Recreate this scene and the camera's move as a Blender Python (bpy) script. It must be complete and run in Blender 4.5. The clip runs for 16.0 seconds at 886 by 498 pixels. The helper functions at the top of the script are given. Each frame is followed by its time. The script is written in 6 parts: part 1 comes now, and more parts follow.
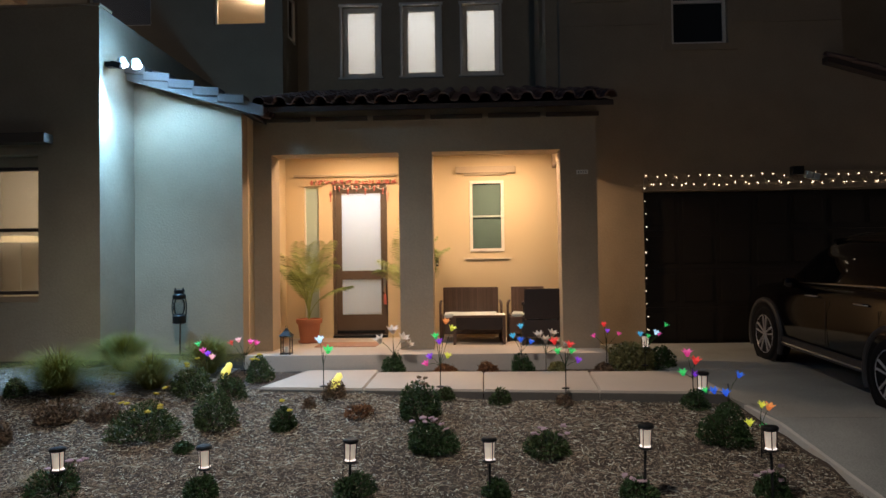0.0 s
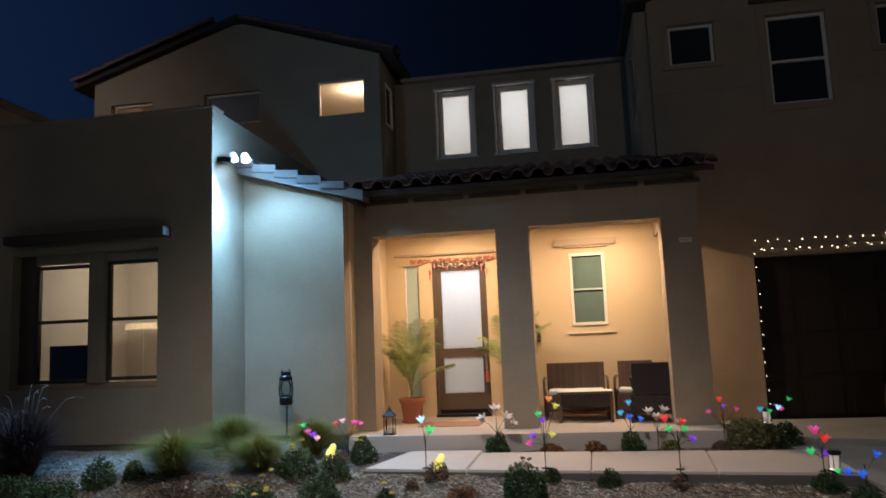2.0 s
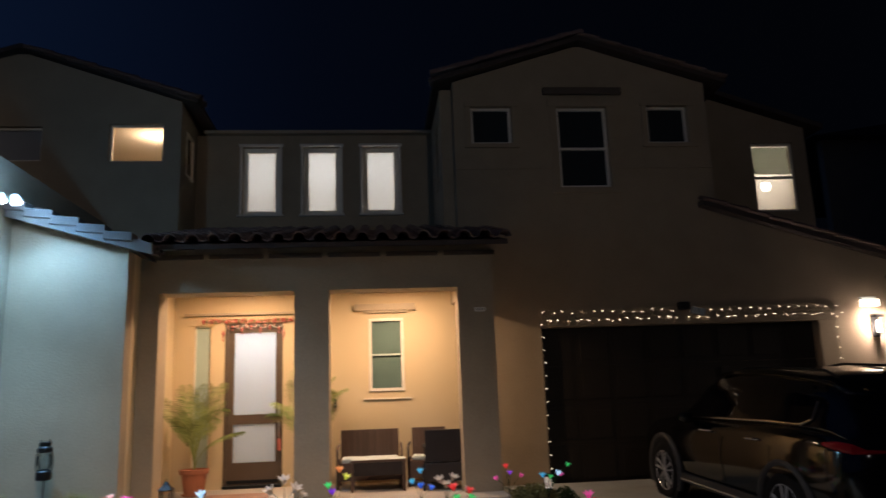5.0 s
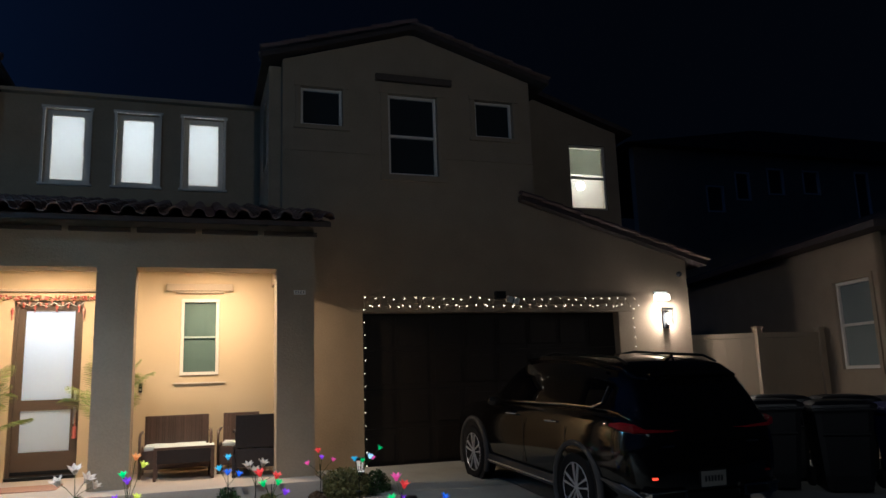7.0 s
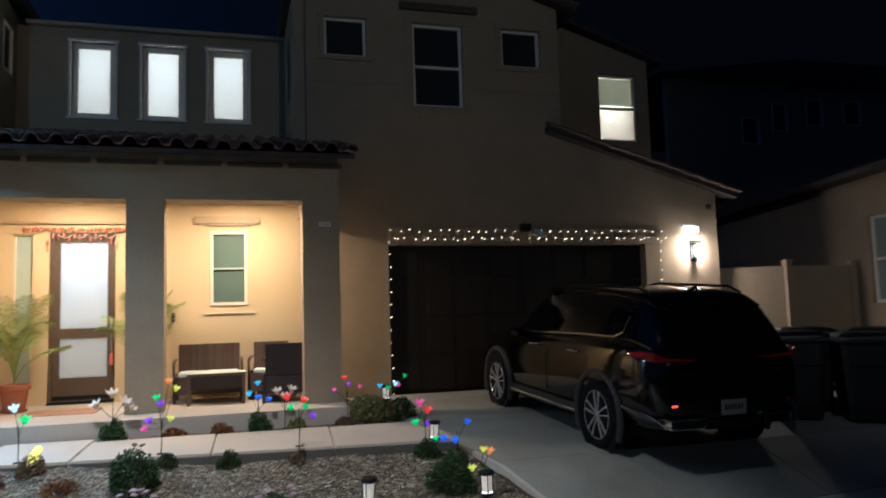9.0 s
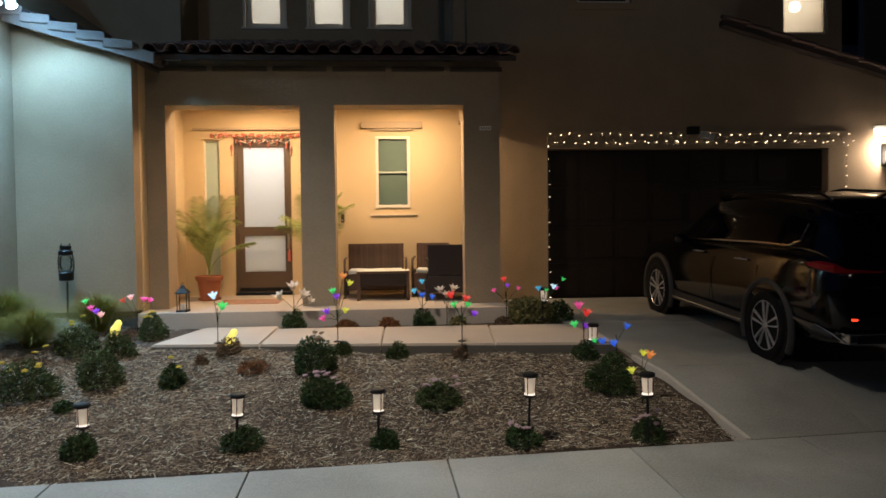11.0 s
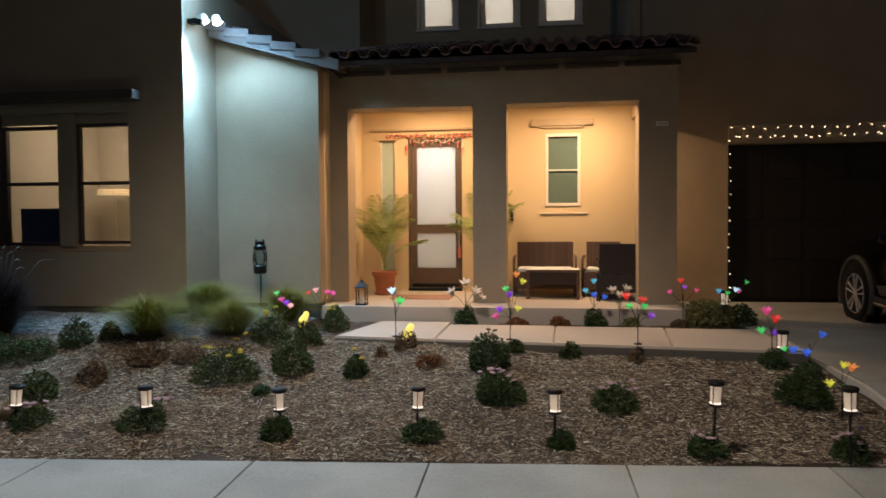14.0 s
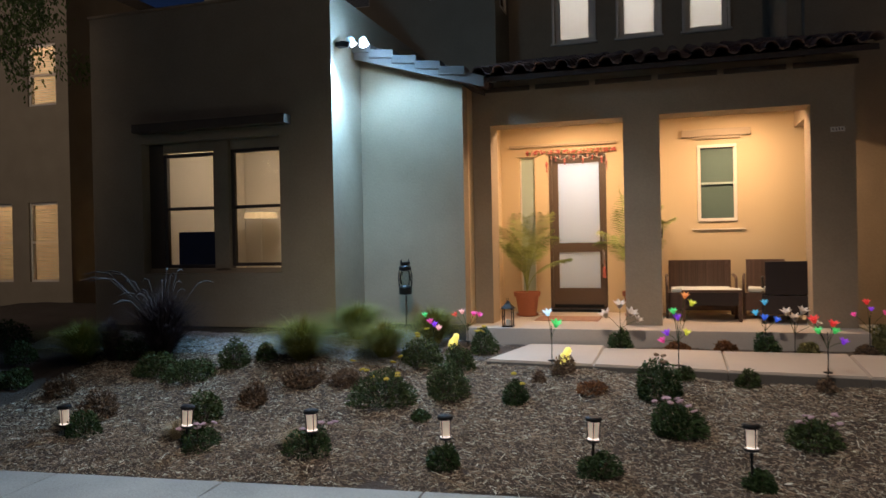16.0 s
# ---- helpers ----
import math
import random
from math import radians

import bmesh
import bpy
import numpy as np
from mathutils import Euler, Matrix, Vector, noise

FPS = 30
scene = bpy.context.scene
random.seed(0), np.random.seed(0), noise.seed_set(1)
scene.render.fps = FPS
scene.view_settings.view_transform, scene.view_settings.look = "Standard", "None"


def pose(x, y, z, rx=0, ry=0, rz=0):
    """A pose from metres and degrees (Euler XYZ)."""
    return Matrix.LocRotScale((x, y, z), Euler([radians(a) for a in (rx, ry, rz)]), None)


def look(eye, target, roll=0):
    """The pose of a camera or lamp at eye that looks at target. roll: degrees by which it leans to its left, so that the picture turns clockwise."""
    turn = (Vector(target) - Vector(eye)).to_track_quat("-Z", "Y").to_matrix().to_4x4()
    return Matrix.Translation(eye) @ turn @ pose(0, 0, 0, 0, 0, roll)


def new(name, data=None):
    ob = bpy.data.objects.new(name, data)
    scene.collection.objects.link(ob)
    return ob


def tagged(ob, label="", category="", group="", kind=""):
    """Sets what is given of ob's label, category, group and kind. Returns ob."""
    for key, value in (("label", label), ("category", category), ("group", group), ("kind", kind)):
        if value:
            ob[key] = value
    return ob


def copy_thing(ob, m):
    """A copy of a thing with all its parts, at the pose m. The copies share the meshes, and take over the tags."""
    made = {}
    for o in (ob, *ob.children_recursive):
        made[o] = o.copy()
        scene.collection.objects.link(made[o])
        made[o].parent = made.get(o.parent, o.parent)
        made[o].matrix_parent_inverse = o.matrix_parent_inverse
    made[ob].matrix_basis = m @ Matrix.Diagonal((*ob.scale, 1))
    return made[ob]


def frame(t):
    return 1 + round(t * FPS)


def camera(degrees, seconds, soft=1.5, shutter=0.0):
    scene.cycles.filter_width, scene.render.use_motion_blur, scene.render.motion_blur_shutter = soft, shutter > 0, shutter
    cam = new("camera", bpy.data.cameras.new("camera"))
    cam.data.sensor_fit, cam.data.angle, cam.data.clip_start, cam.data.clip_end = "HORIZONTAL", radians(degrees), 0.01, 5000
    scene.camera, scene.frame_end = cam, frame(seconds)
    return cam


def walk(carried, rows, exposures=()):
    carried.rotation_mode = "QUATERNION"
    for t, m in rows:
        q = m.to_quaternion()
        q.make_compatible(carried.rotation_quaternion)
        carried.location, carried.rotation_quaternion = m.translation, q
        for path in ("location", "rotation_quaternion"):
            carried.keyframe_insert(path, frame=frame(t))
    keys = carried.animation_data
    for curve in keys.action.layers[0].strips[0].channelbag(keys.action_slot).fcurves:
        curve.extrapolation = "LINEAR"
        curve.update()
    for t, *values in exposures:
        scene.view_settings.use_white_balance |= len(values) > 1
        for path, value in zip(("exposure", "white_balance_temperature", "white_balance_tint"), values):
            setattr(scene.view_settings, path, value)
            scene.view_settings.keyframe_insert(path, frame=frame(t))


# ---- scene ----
cam = camera(61.9, 16.0, shutter=0.5)
PATH = [
    (0, (0.234, -0.198, 1.846), (0.162, 1.801, 1.89), -0.8),
    (0.5, (0.359, -0.164, 1.816), (0.217, 1.829, 1.9), -0.5),
    (1, (0.348, -0.139, 1.82), (0.153, 1.847, 1.949), -1.0),
    (1.5, (0.342, -0.149, 1.845), (0.071, 1.824, 2.029), -1.7),
    (2, (0.305, -0.156, 1.855), (-0.038, 1.798, 2.11), -2.3),
    (2.5, (0.282, -0.153, 1.87), (-0.111, 1.781, 2.193), -2.4),
    (3, (0.303, -0.158, 1.89), (-0.101, 1.764, 2.269), -2.3),
    (3.5, (0.3, -0.146, 1.886), (-0.04, 1.78, 2.305), -2.2),
    (4, (0.309, -0.127, 1.898), (0.108, 1.816, 2.327), -2.0),
    (4.5, (0.357, -0.089, 1.897), (0.337, 1.867, 2.315), -2.1),
    (5, (0.366, -0.092, 1.898), (0.55, 1.859, 2.297), -2.1),
    (7.5, (0.594, -0.103, 1.867), (1.238, 1.762, 2.197), -2.1),
    (8, (0.65, -0.145, 1.845), (1.298, 1.723, 2.147), -2.1),
    (8.5, (0.656, -0.136, 1.809), (1.274, 1.749, 2.065), -2.0),
    (9, (0.598, -0.115, 1.819), (1.143, 1.801, 1.996), -1.7),
    (9.5, (0.599, -0.159, 1.814), (1.011, 1.796, 1.908), -1.5),
    (10, (0.559, -0.166, 1.782), (0.864, 1.81, 1.806), -1.2),
    (12.5, (0.477, -0.204, 1.779), (0.397, 1.791, 1.673), -0.1),
    (13, (0.452, -0.218, 1.786), (0.303, 1.774, 1.69), 0.0),
    (13.5, (0.41, -0.197, 1.795), (0.196, 1.789, 1.71), -0.1),
    (14, (0.349, -0.193, 1.809), (0.057, 1.784, 1.737), -0.4),
    (14.5, (0.237, -0.191, 1.818), (-0.144, 1.771, 1.753), -0.9),
    (15, (0.083, -0.177, 1.82), (-0.38, 1.768, 1.763), -1.2),
    (15.5, (-0.031, -0.115, 1.809), (-0.57, 1.811, 1.764), -1.2),
    (16, (-0.175, 0.028, 1.807), (-0.762, 1.94, 1.792), -1.1),
]
EXPOSURES = [(0, 0.0, 6050, 18), (1.4, 0.05, 5900, 19), (2.5, -0.04, 5650, 19), (3.5, -0.1, 5500, 18), (4.5, -0.14, 5800, 20), (5.2, -0.1, 6050, 20), (7.3, 0.27, 5050, 9), (8.5, 0.40, 4950, 8), (9.5, 0.39, 5500, 11), (10.2, 0.18, 6000, 13), (12.3, 0.0, 6800, 19), (14.5, -0.02, 6600, 20), (16, -0.05, 6400, 22)]
walk(cam, [(t, look(eye, target, roll)) for t, eye, target, roll in PATH], EXPOSURES)

# ---- world and lamps ----
world = bpy.data.worlds.new("night")
scene.world = world
world.use_nodes = True
wn = world.node_tree
bg = wn.nodes["Background"]
tc, sep, ramp, side = wn.nodes.new("ShaderNodeTexCoord"), wn.nodes.new("ShaderNodeSeparateXYZ"), wn.nodes.new("ShaderNodeValToRGB"), wn.nodes.new("ShaderNodeMapRange")
wn.links.new(tc.outputs["Generated"], sep.inputs[0])
wn.links.new(sep.outputs["X"], side.inputs["Value"])
side.inputs["From Min"].default_value, side.inputs["From Max"].default_value = -0.65, 0.5
wn.links.new(side.outputs[0], ramp.inputs[0])
wn.links.new(ramp.outputs[0], bg.inputs["Color"])
# a dim city glow towards the west, nearly black in the east
ramp.color_ramp.interpolation = "B_SPLINE"
ramp.color_ramp.elements[0].position, ramp.color_ramp.elements[0].color = 0.0, (0.0046, 0.0110, 0.0300, 1)
for place, tone in ((0.2, (0.0020, 0.0046, 0.0125, 1)), (0.5, (0.0008, 0.0014, 0.0032, 1))):
    ramp.color_ramp.elements.new(place).color = tone
ramp.color_ramp.elements[3].position, ramp.color_ramp.elements[3].color = 1.0, (0.0006, 0.0008, 0.0012, 1)
bg.inputs["Strength"].default_value = 1.2


def lamp(name, kind, m, watts, colour, size=0.1, angle=120, blend=0.5, size_y=None):
    data = bpy.data.lights.new(name, kind)
    data.energy, data.color = watts, colour
    if kind == "AREA":
        data.size = size
        if size_y:
            data.shape, data.size_y = "RECTANGLE", size_y
    else:
        data.shadow_soft_size = size
    if kind == "SPOT":
        data.spot_size, data.spot_blend = radians(angle), blend
    ob = new(name, data)
    ob.matrix_world = m
    return ob


WARM, AMBER, COOL = (1.0, 0.69, 0.39), (1.0, 0.80, 0.55), (0.31, 0.67, 1.0)
# unseen spots added on the street side to light yard, facade, tree and fence
lamp("street_lamp_light", "SPOT", look((-1.4, 3.0, 8.0), (-1.2, 5.5, 0)), 1420, (1.0, 0.92, 0.79), 0.25, 86, 0.85)
lamp("street_lamp_light", "SPOT", look((3.0, -15.0, 8.5), (0.6, 12.0, 9.0)), 820, (1.0, 0.92, 0.78), 0.25, 58, 1.0)
lamp("street_lamp_light", "SPOT", look((-13.5, 2.5, 8.0), (-13.2, 13.0, 3.5)), 900, (1.0, 0.88, 0.70), 0.25, 84, 0.7)
lamp("street_lamp_light", "SPOT", look((-4.0, -6.0, 8.0), (12.0, 10.6, 2.4)), 900, (1.0, 0.88, 0.70), 0.25, 27, 0.9)
lamp("flood_light", "SPOT", look((-3.72, 8.78, 4.36), (-3.48, 9.50, 0.6)), 165, COOL, 0.09, 132, 0.5)
lamp("flood_light", "POINT", pose(-3.82, 8.78, 4.46), 40, COOL, 0.08)
lamp("flood_light", "SPOT", look((-4.02, 8.78, 4.34), (-4.2, 6.7, 0.0)), 640, COOL, 0.05, 118, 0.7)
lamp("porch_light", "AREA", look((-1.55, 10.95, 3.66), (-1.55, 10.95, 0)), 66, WARM, 0.16)
lamp("porch_light", "AREA", look((0.75, 10.95, 3.66), (0.75, 10.95, 0)), 66, WARM, 0.16)
lamp("sconce_light", "POINT", pose(8.92, 11.80, 2.86), 34, (1.0, 0.80, 0.62), 0.04)
lamp("wall_light", "AREA", look((8.85, 11.72, 3.20), (8.85, 11.75, 0)), 18, (1.0, 0.80, 0.58), 0.22)
lamp("hall_light", "AREA", look((-0.65, 15.2, 7.12), (-0.65, 14.6, 5.6)), 78, (0.97, 0.98, 0.94), 4.0, size_y=1.0)
lamp("entry_light", "AREA", look((-1.55, 12.75, 3.5), (-1.55, 12.3, 1.2)), 27, (0.93, 0.96, 1.0), 1.0)
lamp("study_light", "POINT", pose(-6.5, 10.9, 3.1), 27, (1.0, 0.82, 0.54), 0.15)
lamp("bedroom_light", "POINT", pose(-4.0, 14.6, 7.2), 70, (1.0, 0.70, 0.38), 0.2)
lamp("loft_light", "POINT", pose(8.25, 14.9, 6.7), 42, (1.0, 0.93, 0.74), 0.2)
lamp("neighbour_light", "POINT", pose(-15.0, 16.3, 3.6), 85, (1.0, 0.88, 0.70), 0.2)
lamp("neighbour_light", "POINT", pose(-14.6, 16.0, 6.6), 100, (1.0, 0.93, 0.80), 0.2)
lamp("neighbour_light", "POINT", pose(-12.9, 16.4, 2.8), 60, (1.0, 0.86, 0.66), 0.2)

# ---- materials ----
def mat(name, col, rough=0.8, metal=0.0, var=0.18, scale=3.0, fine=40.0, bump=0.25, dist=0.01, emit=0.0, spec=0.5, coat=0.0, tint=None, rand=0.0, island=0.0):
    """A procedural surface: broad stains, fine grain, relief; rand varies it from piece to piece."""
    m = bpy.data.materials.new(name)
    m.use_nodes = True
    t = m.node_tree
    n, link = t.nodes, t.links.new
    p = n["Principled BSDF"]
    p.inputs["Roughness"].default_value, p.inputs["Metallic"].default_value = rough, metal
    p.inputs["Specular IOR Level"].default_value, p.inputs["Coat Weight"].default_value = spec, coat
    co = n.new("ShaderNodeTexCoord")
    a, b = n.new("ShaderNodeTexNoise"), n.new("ShaderNodeTexNoise")
    a.inputs["Scale"].default_value, a.inputs["Detail"].default_value = scale, 5
    b.inputs["Scale"].default_value, b.inputs["Detail"].default_value = fine, 4
    link(co.outputs["Object"], a.inputs["Vector"])
    link(co.outputs["Object"], b.inputs["Vector"])
    add = n.new("ShaderNodeMath")
    add.operation = "ADD"
    link(a.outputs[0], add.inputs[0])
    link(b.outputs[0], add.inputs[1])
    last = add
    if rand or island:
        src = n.new("ShaderNodeNewGeometry" if island else "ShaderNodeObjectInfo")
        mul = n.new("ShaderNodeMath")
        mul.operation = "MULTIPLY_ADD"
        link(src.outputs["Random Per Island" if island else "Random"], mul.inputs[0])
        mul.inputs[1].default_value = (island or rand) * 2
        link(add.outputs[0], mul.inputs[2])
        sub = n.new("ShaderNodeMath")
        sub.operation = "SUBTRACT"
        link(mul.outputs[0], sub.inputs[0])
        sub.inputs[1].default_value = island or rand
        last = sub
    r = n.new("ShaderNodeValToRGB")
    lo, hi = r.color_ramp.elements
    lo.position, hi.position = 0.0, 1.0
    half = n.new("ShaderNodeMath")
    half.operation = "MULTIPLY"
    half.inputs[1].default_value = 0.5
    link(last.outputs[0], half.inputs[0])
    link(half.outputs[0], r.inputs[0])
    c2 = tint or col
    lo.color = (*[max(0, c * (1 - 2.2 * var)) for c in col], 1)
    hi.color = (*[min(1, c * (1 + 2.2 * var)) for c in c2], 1)
    link(r.outputs[0], p.inputs["Base Color"])
    if bump:
        bp = n.new("ShaderNodeBump")
        bp.inputs["Strength"].default_value, bp.inputs["Distance"].default_value = bump, dist
        link(last.outputs[0], bp.inputs["Height"])
        link(bp.outputs[0], p.inputs["Normal"])
    if emit:
        p.inputs["Emission Strength"].default_value = emit
        p.inputs["Emission Color"].default_value = (*col, 1)
    return m


def glass(name, col=(1, 1, 1), rough=0.02, clear=0.9):
    """A thin pane: mostly see-through, with a mirror gloss."""
    m = bpy.data.materials.new(name)
    m.use_nodes = True
    n, link = m.node_tree.nodes, m.node_tree.links.new
    n.remove(n["Principled BSDF"])
    tr, gl, mix, fr = n.new("ShaderNodeBsdfTransparent"), n.new("ShaderNodeBsdfGlossy"), n.new("ShaderNodeMixShader"), n.new("ShaderNodeFresnel")
    tr.inputs[0].default_value = (*[c * clear for c in col], 1)
    gl.inputs["Roughness"].default_value = rough
    link(fr.outputs[0], mix.inputs[0])
    link(tr.outputs[0], mix.inputs[1])
    link(gl.outputs[0], mix.inputs[2])
    link(mix.outputs[0], n["Material Output"].inputs[0])
    return m


def frosted(name, col):
    """A milky pane that passes diffuse light."""
    m = bpy.data.materials.new(name)
    m.use_nodes = True
    n, link = m.node_tree.nodes, m.node_tree.links.new
    n.remove(n["Principled BSDF"])
    tl, df, mix = n.new("ShaderNodeBsdfTranslucent"), n.new("ShaderNodeBsdfDiffuse"), n.new("ShaderNodeMixShader")
    tl.inputs[0].default_value, df.inputs[0].default_value = (*col, 1), (*[c * 0.6 for c in col], 1)
    mix.inputs[0].default_value = 0.14
    link(tl.outputs[0], mix.inputs[1])
    link(df.outputs[0], mix.inputs[2])
    link(mix.outputs[0], n["Material Output"].inputs[0])
    return m


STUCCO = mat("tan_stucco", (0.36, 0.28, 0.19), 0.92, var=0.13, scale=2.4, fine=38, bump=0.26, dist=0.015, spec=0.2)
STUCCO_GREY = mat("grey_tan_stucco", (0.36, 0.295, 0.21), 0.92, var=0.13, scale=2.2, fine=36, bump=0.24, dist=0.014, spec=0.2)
# tan stucco lightened where the porch lamps fall, glow put into the colour
STUCCO_PORCH = mat("brightened_porch_stucco", (0.62, 0.49, 0.30), 0.9, var=0.04, scale=1.0, fine=60, bump=0.35, dist=0.008, spec=0.2)
TRIM = mat("tan_trim", (0.42, 0.33, 0.22), 0.85, var=0.06, scale=2, fine=50, bump=0.2)
RAKE = mat("grey_edge_tile", (0.20, 0.195, 0.19), 0.85, var=0.15, scale=4, fine=50, bump=0.3)
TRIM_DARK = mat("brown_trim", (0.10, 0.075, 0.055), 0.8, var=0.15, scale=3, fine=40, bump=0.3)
VINYL = mat("cream_vinyl", (0.74, 0.68, 0.58), 0.5, var=0.03, bump=0.02)
VINYL_DARK = mat("bronze_vinyl", (0.07, 0.055, 0.045), 0.45, var=0.05, bump=0.02)
TILE = mat("clay_roof_tile", (0.17, 0.115, 0.10), 0.85, var=0.25, scale=4, fine=50, bump=0.4, rand=0.35)
CONCRETE = mat("walk_concrete", (0.50, 0.43, 0.35), 0.9, var=0.10, scale=1.3, fine=70, bump=0.25, dist=0.005)
SIDEWALK = mat("sidewalk_concrete", (0.37, 0.385, 0.35), 0.9, var=0.36, scale=1.1, fine=80, bump=0.25, dist=0.005, rand=0.12)
DRIVE = mat("driveway_concrete", (0.305, 0.305, 0.27), 0.85, var=0.42, scale=1.1, fine=80, bump=0.25, dist=0.005, rand=0.1)
ASPHALT = mat("asphalt", (0.05, 0.05, 0.05), 0.95, var=0.2, scale=2, fine=120, bump=0.5)
SOIL = mat("mulch_soil", (0.080, 0.058, 0.042), 0.95, var=0.35, scale=2.5, fine=60, bump=0.9, dist=0.03)
CHIP = mat("bark_chip", (0.082, 0.055, 0.037), 0.85, var=0.40, scale=0.9, fine=90, bump=0.2, island=0.8, tint=(0.29, 0.225, 0.155))
CHIP_PALE = mat("pale_wood_chip", (0.52, 0.44, 0.32), 0.8, var=0.25, scale=2.0, fine=90, bump=0.2, island=0.6, tint=(0.72, 0.64, 0.50))
GARAGE = mat("dark_brown_steel", (0.023, 0.018, 0.014), 0.6, var=0.10, scale=2, fine=60, bump=0.1, spec=0.25)
DOOR = mat("dark_brown_door", (0.10, 0.068, 0.045), 0.5, var=0.10, scale=3, fine=40, bump=0.1)
WHITE_WALL = mat("painted_plaster", (0.72, 0.68, 0.60), 0.9, var=0.03, bump=0.05)
METAL_BLACK = mat("black_metal", (0.02, 0.02, 0.02), 0.45, metal=0.6, var=0.1, bump=0.05)
STEEL = mat("brushed_steel", (0.55, 0.52, 0.48), 0.3, metal=1.0, var=0.05, bump=0.02)
PANE = glass("window_glass")
FROST = frosted("frosted_glass", (0.9, 0.9, 0.86))
BLIND = mat("grey_green_blind", (0.13, 0.20, 0.165), 0.7, var=0.05, bump=0.02)

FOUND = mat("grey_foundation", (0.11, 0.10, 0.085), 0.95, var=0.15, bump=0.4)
EDGING = mat("pale_edging", (0.58, 0.55, 0.48), 0.9, var=0.12, scale=5, fine=60, bump=0.3)
TILE_FLAT = mat("dark_roofing", (0.06, 0.045, 0.04), 0.9, var=0.2, bump=0.4)
BLIND_GREY = mat("grey_blind", (0.30, 0.31, 0.33), 0.8, var=0.03, bump=0.02)
# near-black sheet behind unlit panes, standing for the dark room
ROOM_DARK = mat("dark_room_sheet", (0.025, 0.032, 0.036), 0.8, var=0.05, bump=0.02)
BLIND_GLASS = mat("blind_behind_glass", (0.22, 0.25, 0.23), 0.5, var=0.04, bump=0.0, coat=0.8)
SIDE = mat("sea_glass", (0.40, 0.50, 0.44), 0.35, var=0.03, bump=0.02)

def leafm(name, col, tip, rough=0.6):
    return mat(name, col, rough, var=0.25, scale=6, fine=30, bump=0.1, island=0.6, tint=tip, spec=0.2)


LEAF_DARK = leafm("dark_green_leaf", (0.030, 0.055, 0.020), (0.05, 0.09, 0.03))
LEAF_SAGE = leafm("sage_green_leaf", (0.038, 0.066, 0.022), (0.072, 0.105, 0.036))
LEAF_OLIVE = leafm("olive_leaf", (0.13, 0.14, 0.045), (0.24, 0.22, 0.09))
LEAF_RUST = leafm("rusty_red_leaf", (0.17, 0.055, 0.030), (0.24, 0.12, 0.05))
LEAF_DRY = leafm("dry_brown_leaf", (0.12, 0.075, 0.050), (0.19, 0.13, 0.08))
LEAF_PALM = leafm("palm_leaf", (0.16, 0.23, 0.05), (0.30, 0.34, 0.11))
GRASS = leafm("feather_grass_blade", (0.11, 0.115, 0.02), (0.25, 0.235, 0.05))
GRASS_PURPLE = leafm("purple_grass_blade", (0.035, 0.022, 0.025), (0.06, 0.04, 0.04))
STEM = mat("woody_stem", (0.09, 0.06, 0.04), 0.9, var=0.2, bump=0.3)
YELLOW_FL = mat("yellow_yarrow", (0.60, 0.46, 0.05), 0.8, var=0.1, bump=0.1)
PINK_FL = mat("pale_pink_flower", (0.55, 0.38, 0.42), 0.8, var=0.15, bump=0.1)
PLUME = mat("pale_plume", (0.085, 0.066, 0.055), 0.9, var=0.15, bump=0.1)
CLAY = mat("terracotta", (0.42, 0.15, 0.07), 0.85, var=0.10, scale=5, fine=50, bump=0.2)
RATTAN = mat("brown_rattan", (0.10, 0.058, 0.040), 0.5, var=0.32, scale=12, fine=160, bump=0.5, dist=0.004, rand=0.5)
CUSHION = mat("white_seat_cloth", (0.62, 0.66, 0.62), 0.9, var=0.06, scale=8, fine=80, bump=0.4)
PAINT_BLACK = mat("black_car_paint", (0.005, 0.0045, 0.0045), 0.09, var=0.05, bump=0.0, coat=0.0, spec=0.5)
GLASS_BLACK = mat("privacy_glass", (0.004, 0.004, 0.005), 0.02, var=0.02, bump=0.0, spec=0.5)
CLADDING = mat("grey_plastic", (0.036, 0.036, 0.038), 0.55, var=0.1, bump=0.1)
RUBBER = mat("tyre_rubber", (0.008, 0.008, 0.009), 0.8, var=0.1, bump=0.3, spec=0.15)
ALLOY = mat("silver_alloy", (0.58, 0.58, 0.59), 0.35, metal=0.4, var=0.05, bump=0.02)
CHROME = mat("bright_chrome", (0.75, 0.75, 0.75), 0.12, metal=1.0, var=0.02, bump=0.0)
TAIL_RED = mat("red_lens", (0.26, 0.008, 0.014), 0.15, var=0.05, bump=0.02)
# emission imitates light thrown back by the left reflector, which is no lamp
REFLECTOR_GLINT = mat("red_reflector_glint", (1.0, 0.06, 0.02), 0.2, emit=1.6, bump=0.0)
PLATE = mat("plate_white", (0.34, 0.33, 0.28), 0.5, var=0.05, bump=0.02)
FENCE = mat("almond_vinyl_fence", (0.40, 0.31, 0.205), 0.6, var=0.05, bump=0.05)
MAT_RED = mat("red_woven_mat", (0.38, 0.21, 0.14), 0.95, var=0.3, scale=14, fine=120, bump=0.5)
LAMP_GLASS = mat("lit_lamp_glass", (1.0, 0.80, 0.60), 0.4, emit=0.27, var=0.05, bump=0.0)
LED = mat("lit_led", (1.0, 0.86, 0.70), 0.4, emit=1.2, bump=0.0)
BULB = mat("lit_fairy_bulb", (1.0, 0.80, 0.52), 0.4, emit=4.5, bump=0.0)
FLOOD_LED = mat("lit_flood_led", (0.70, 0.90, 1.0), 0.4, emit=30.0, bump=0.0)
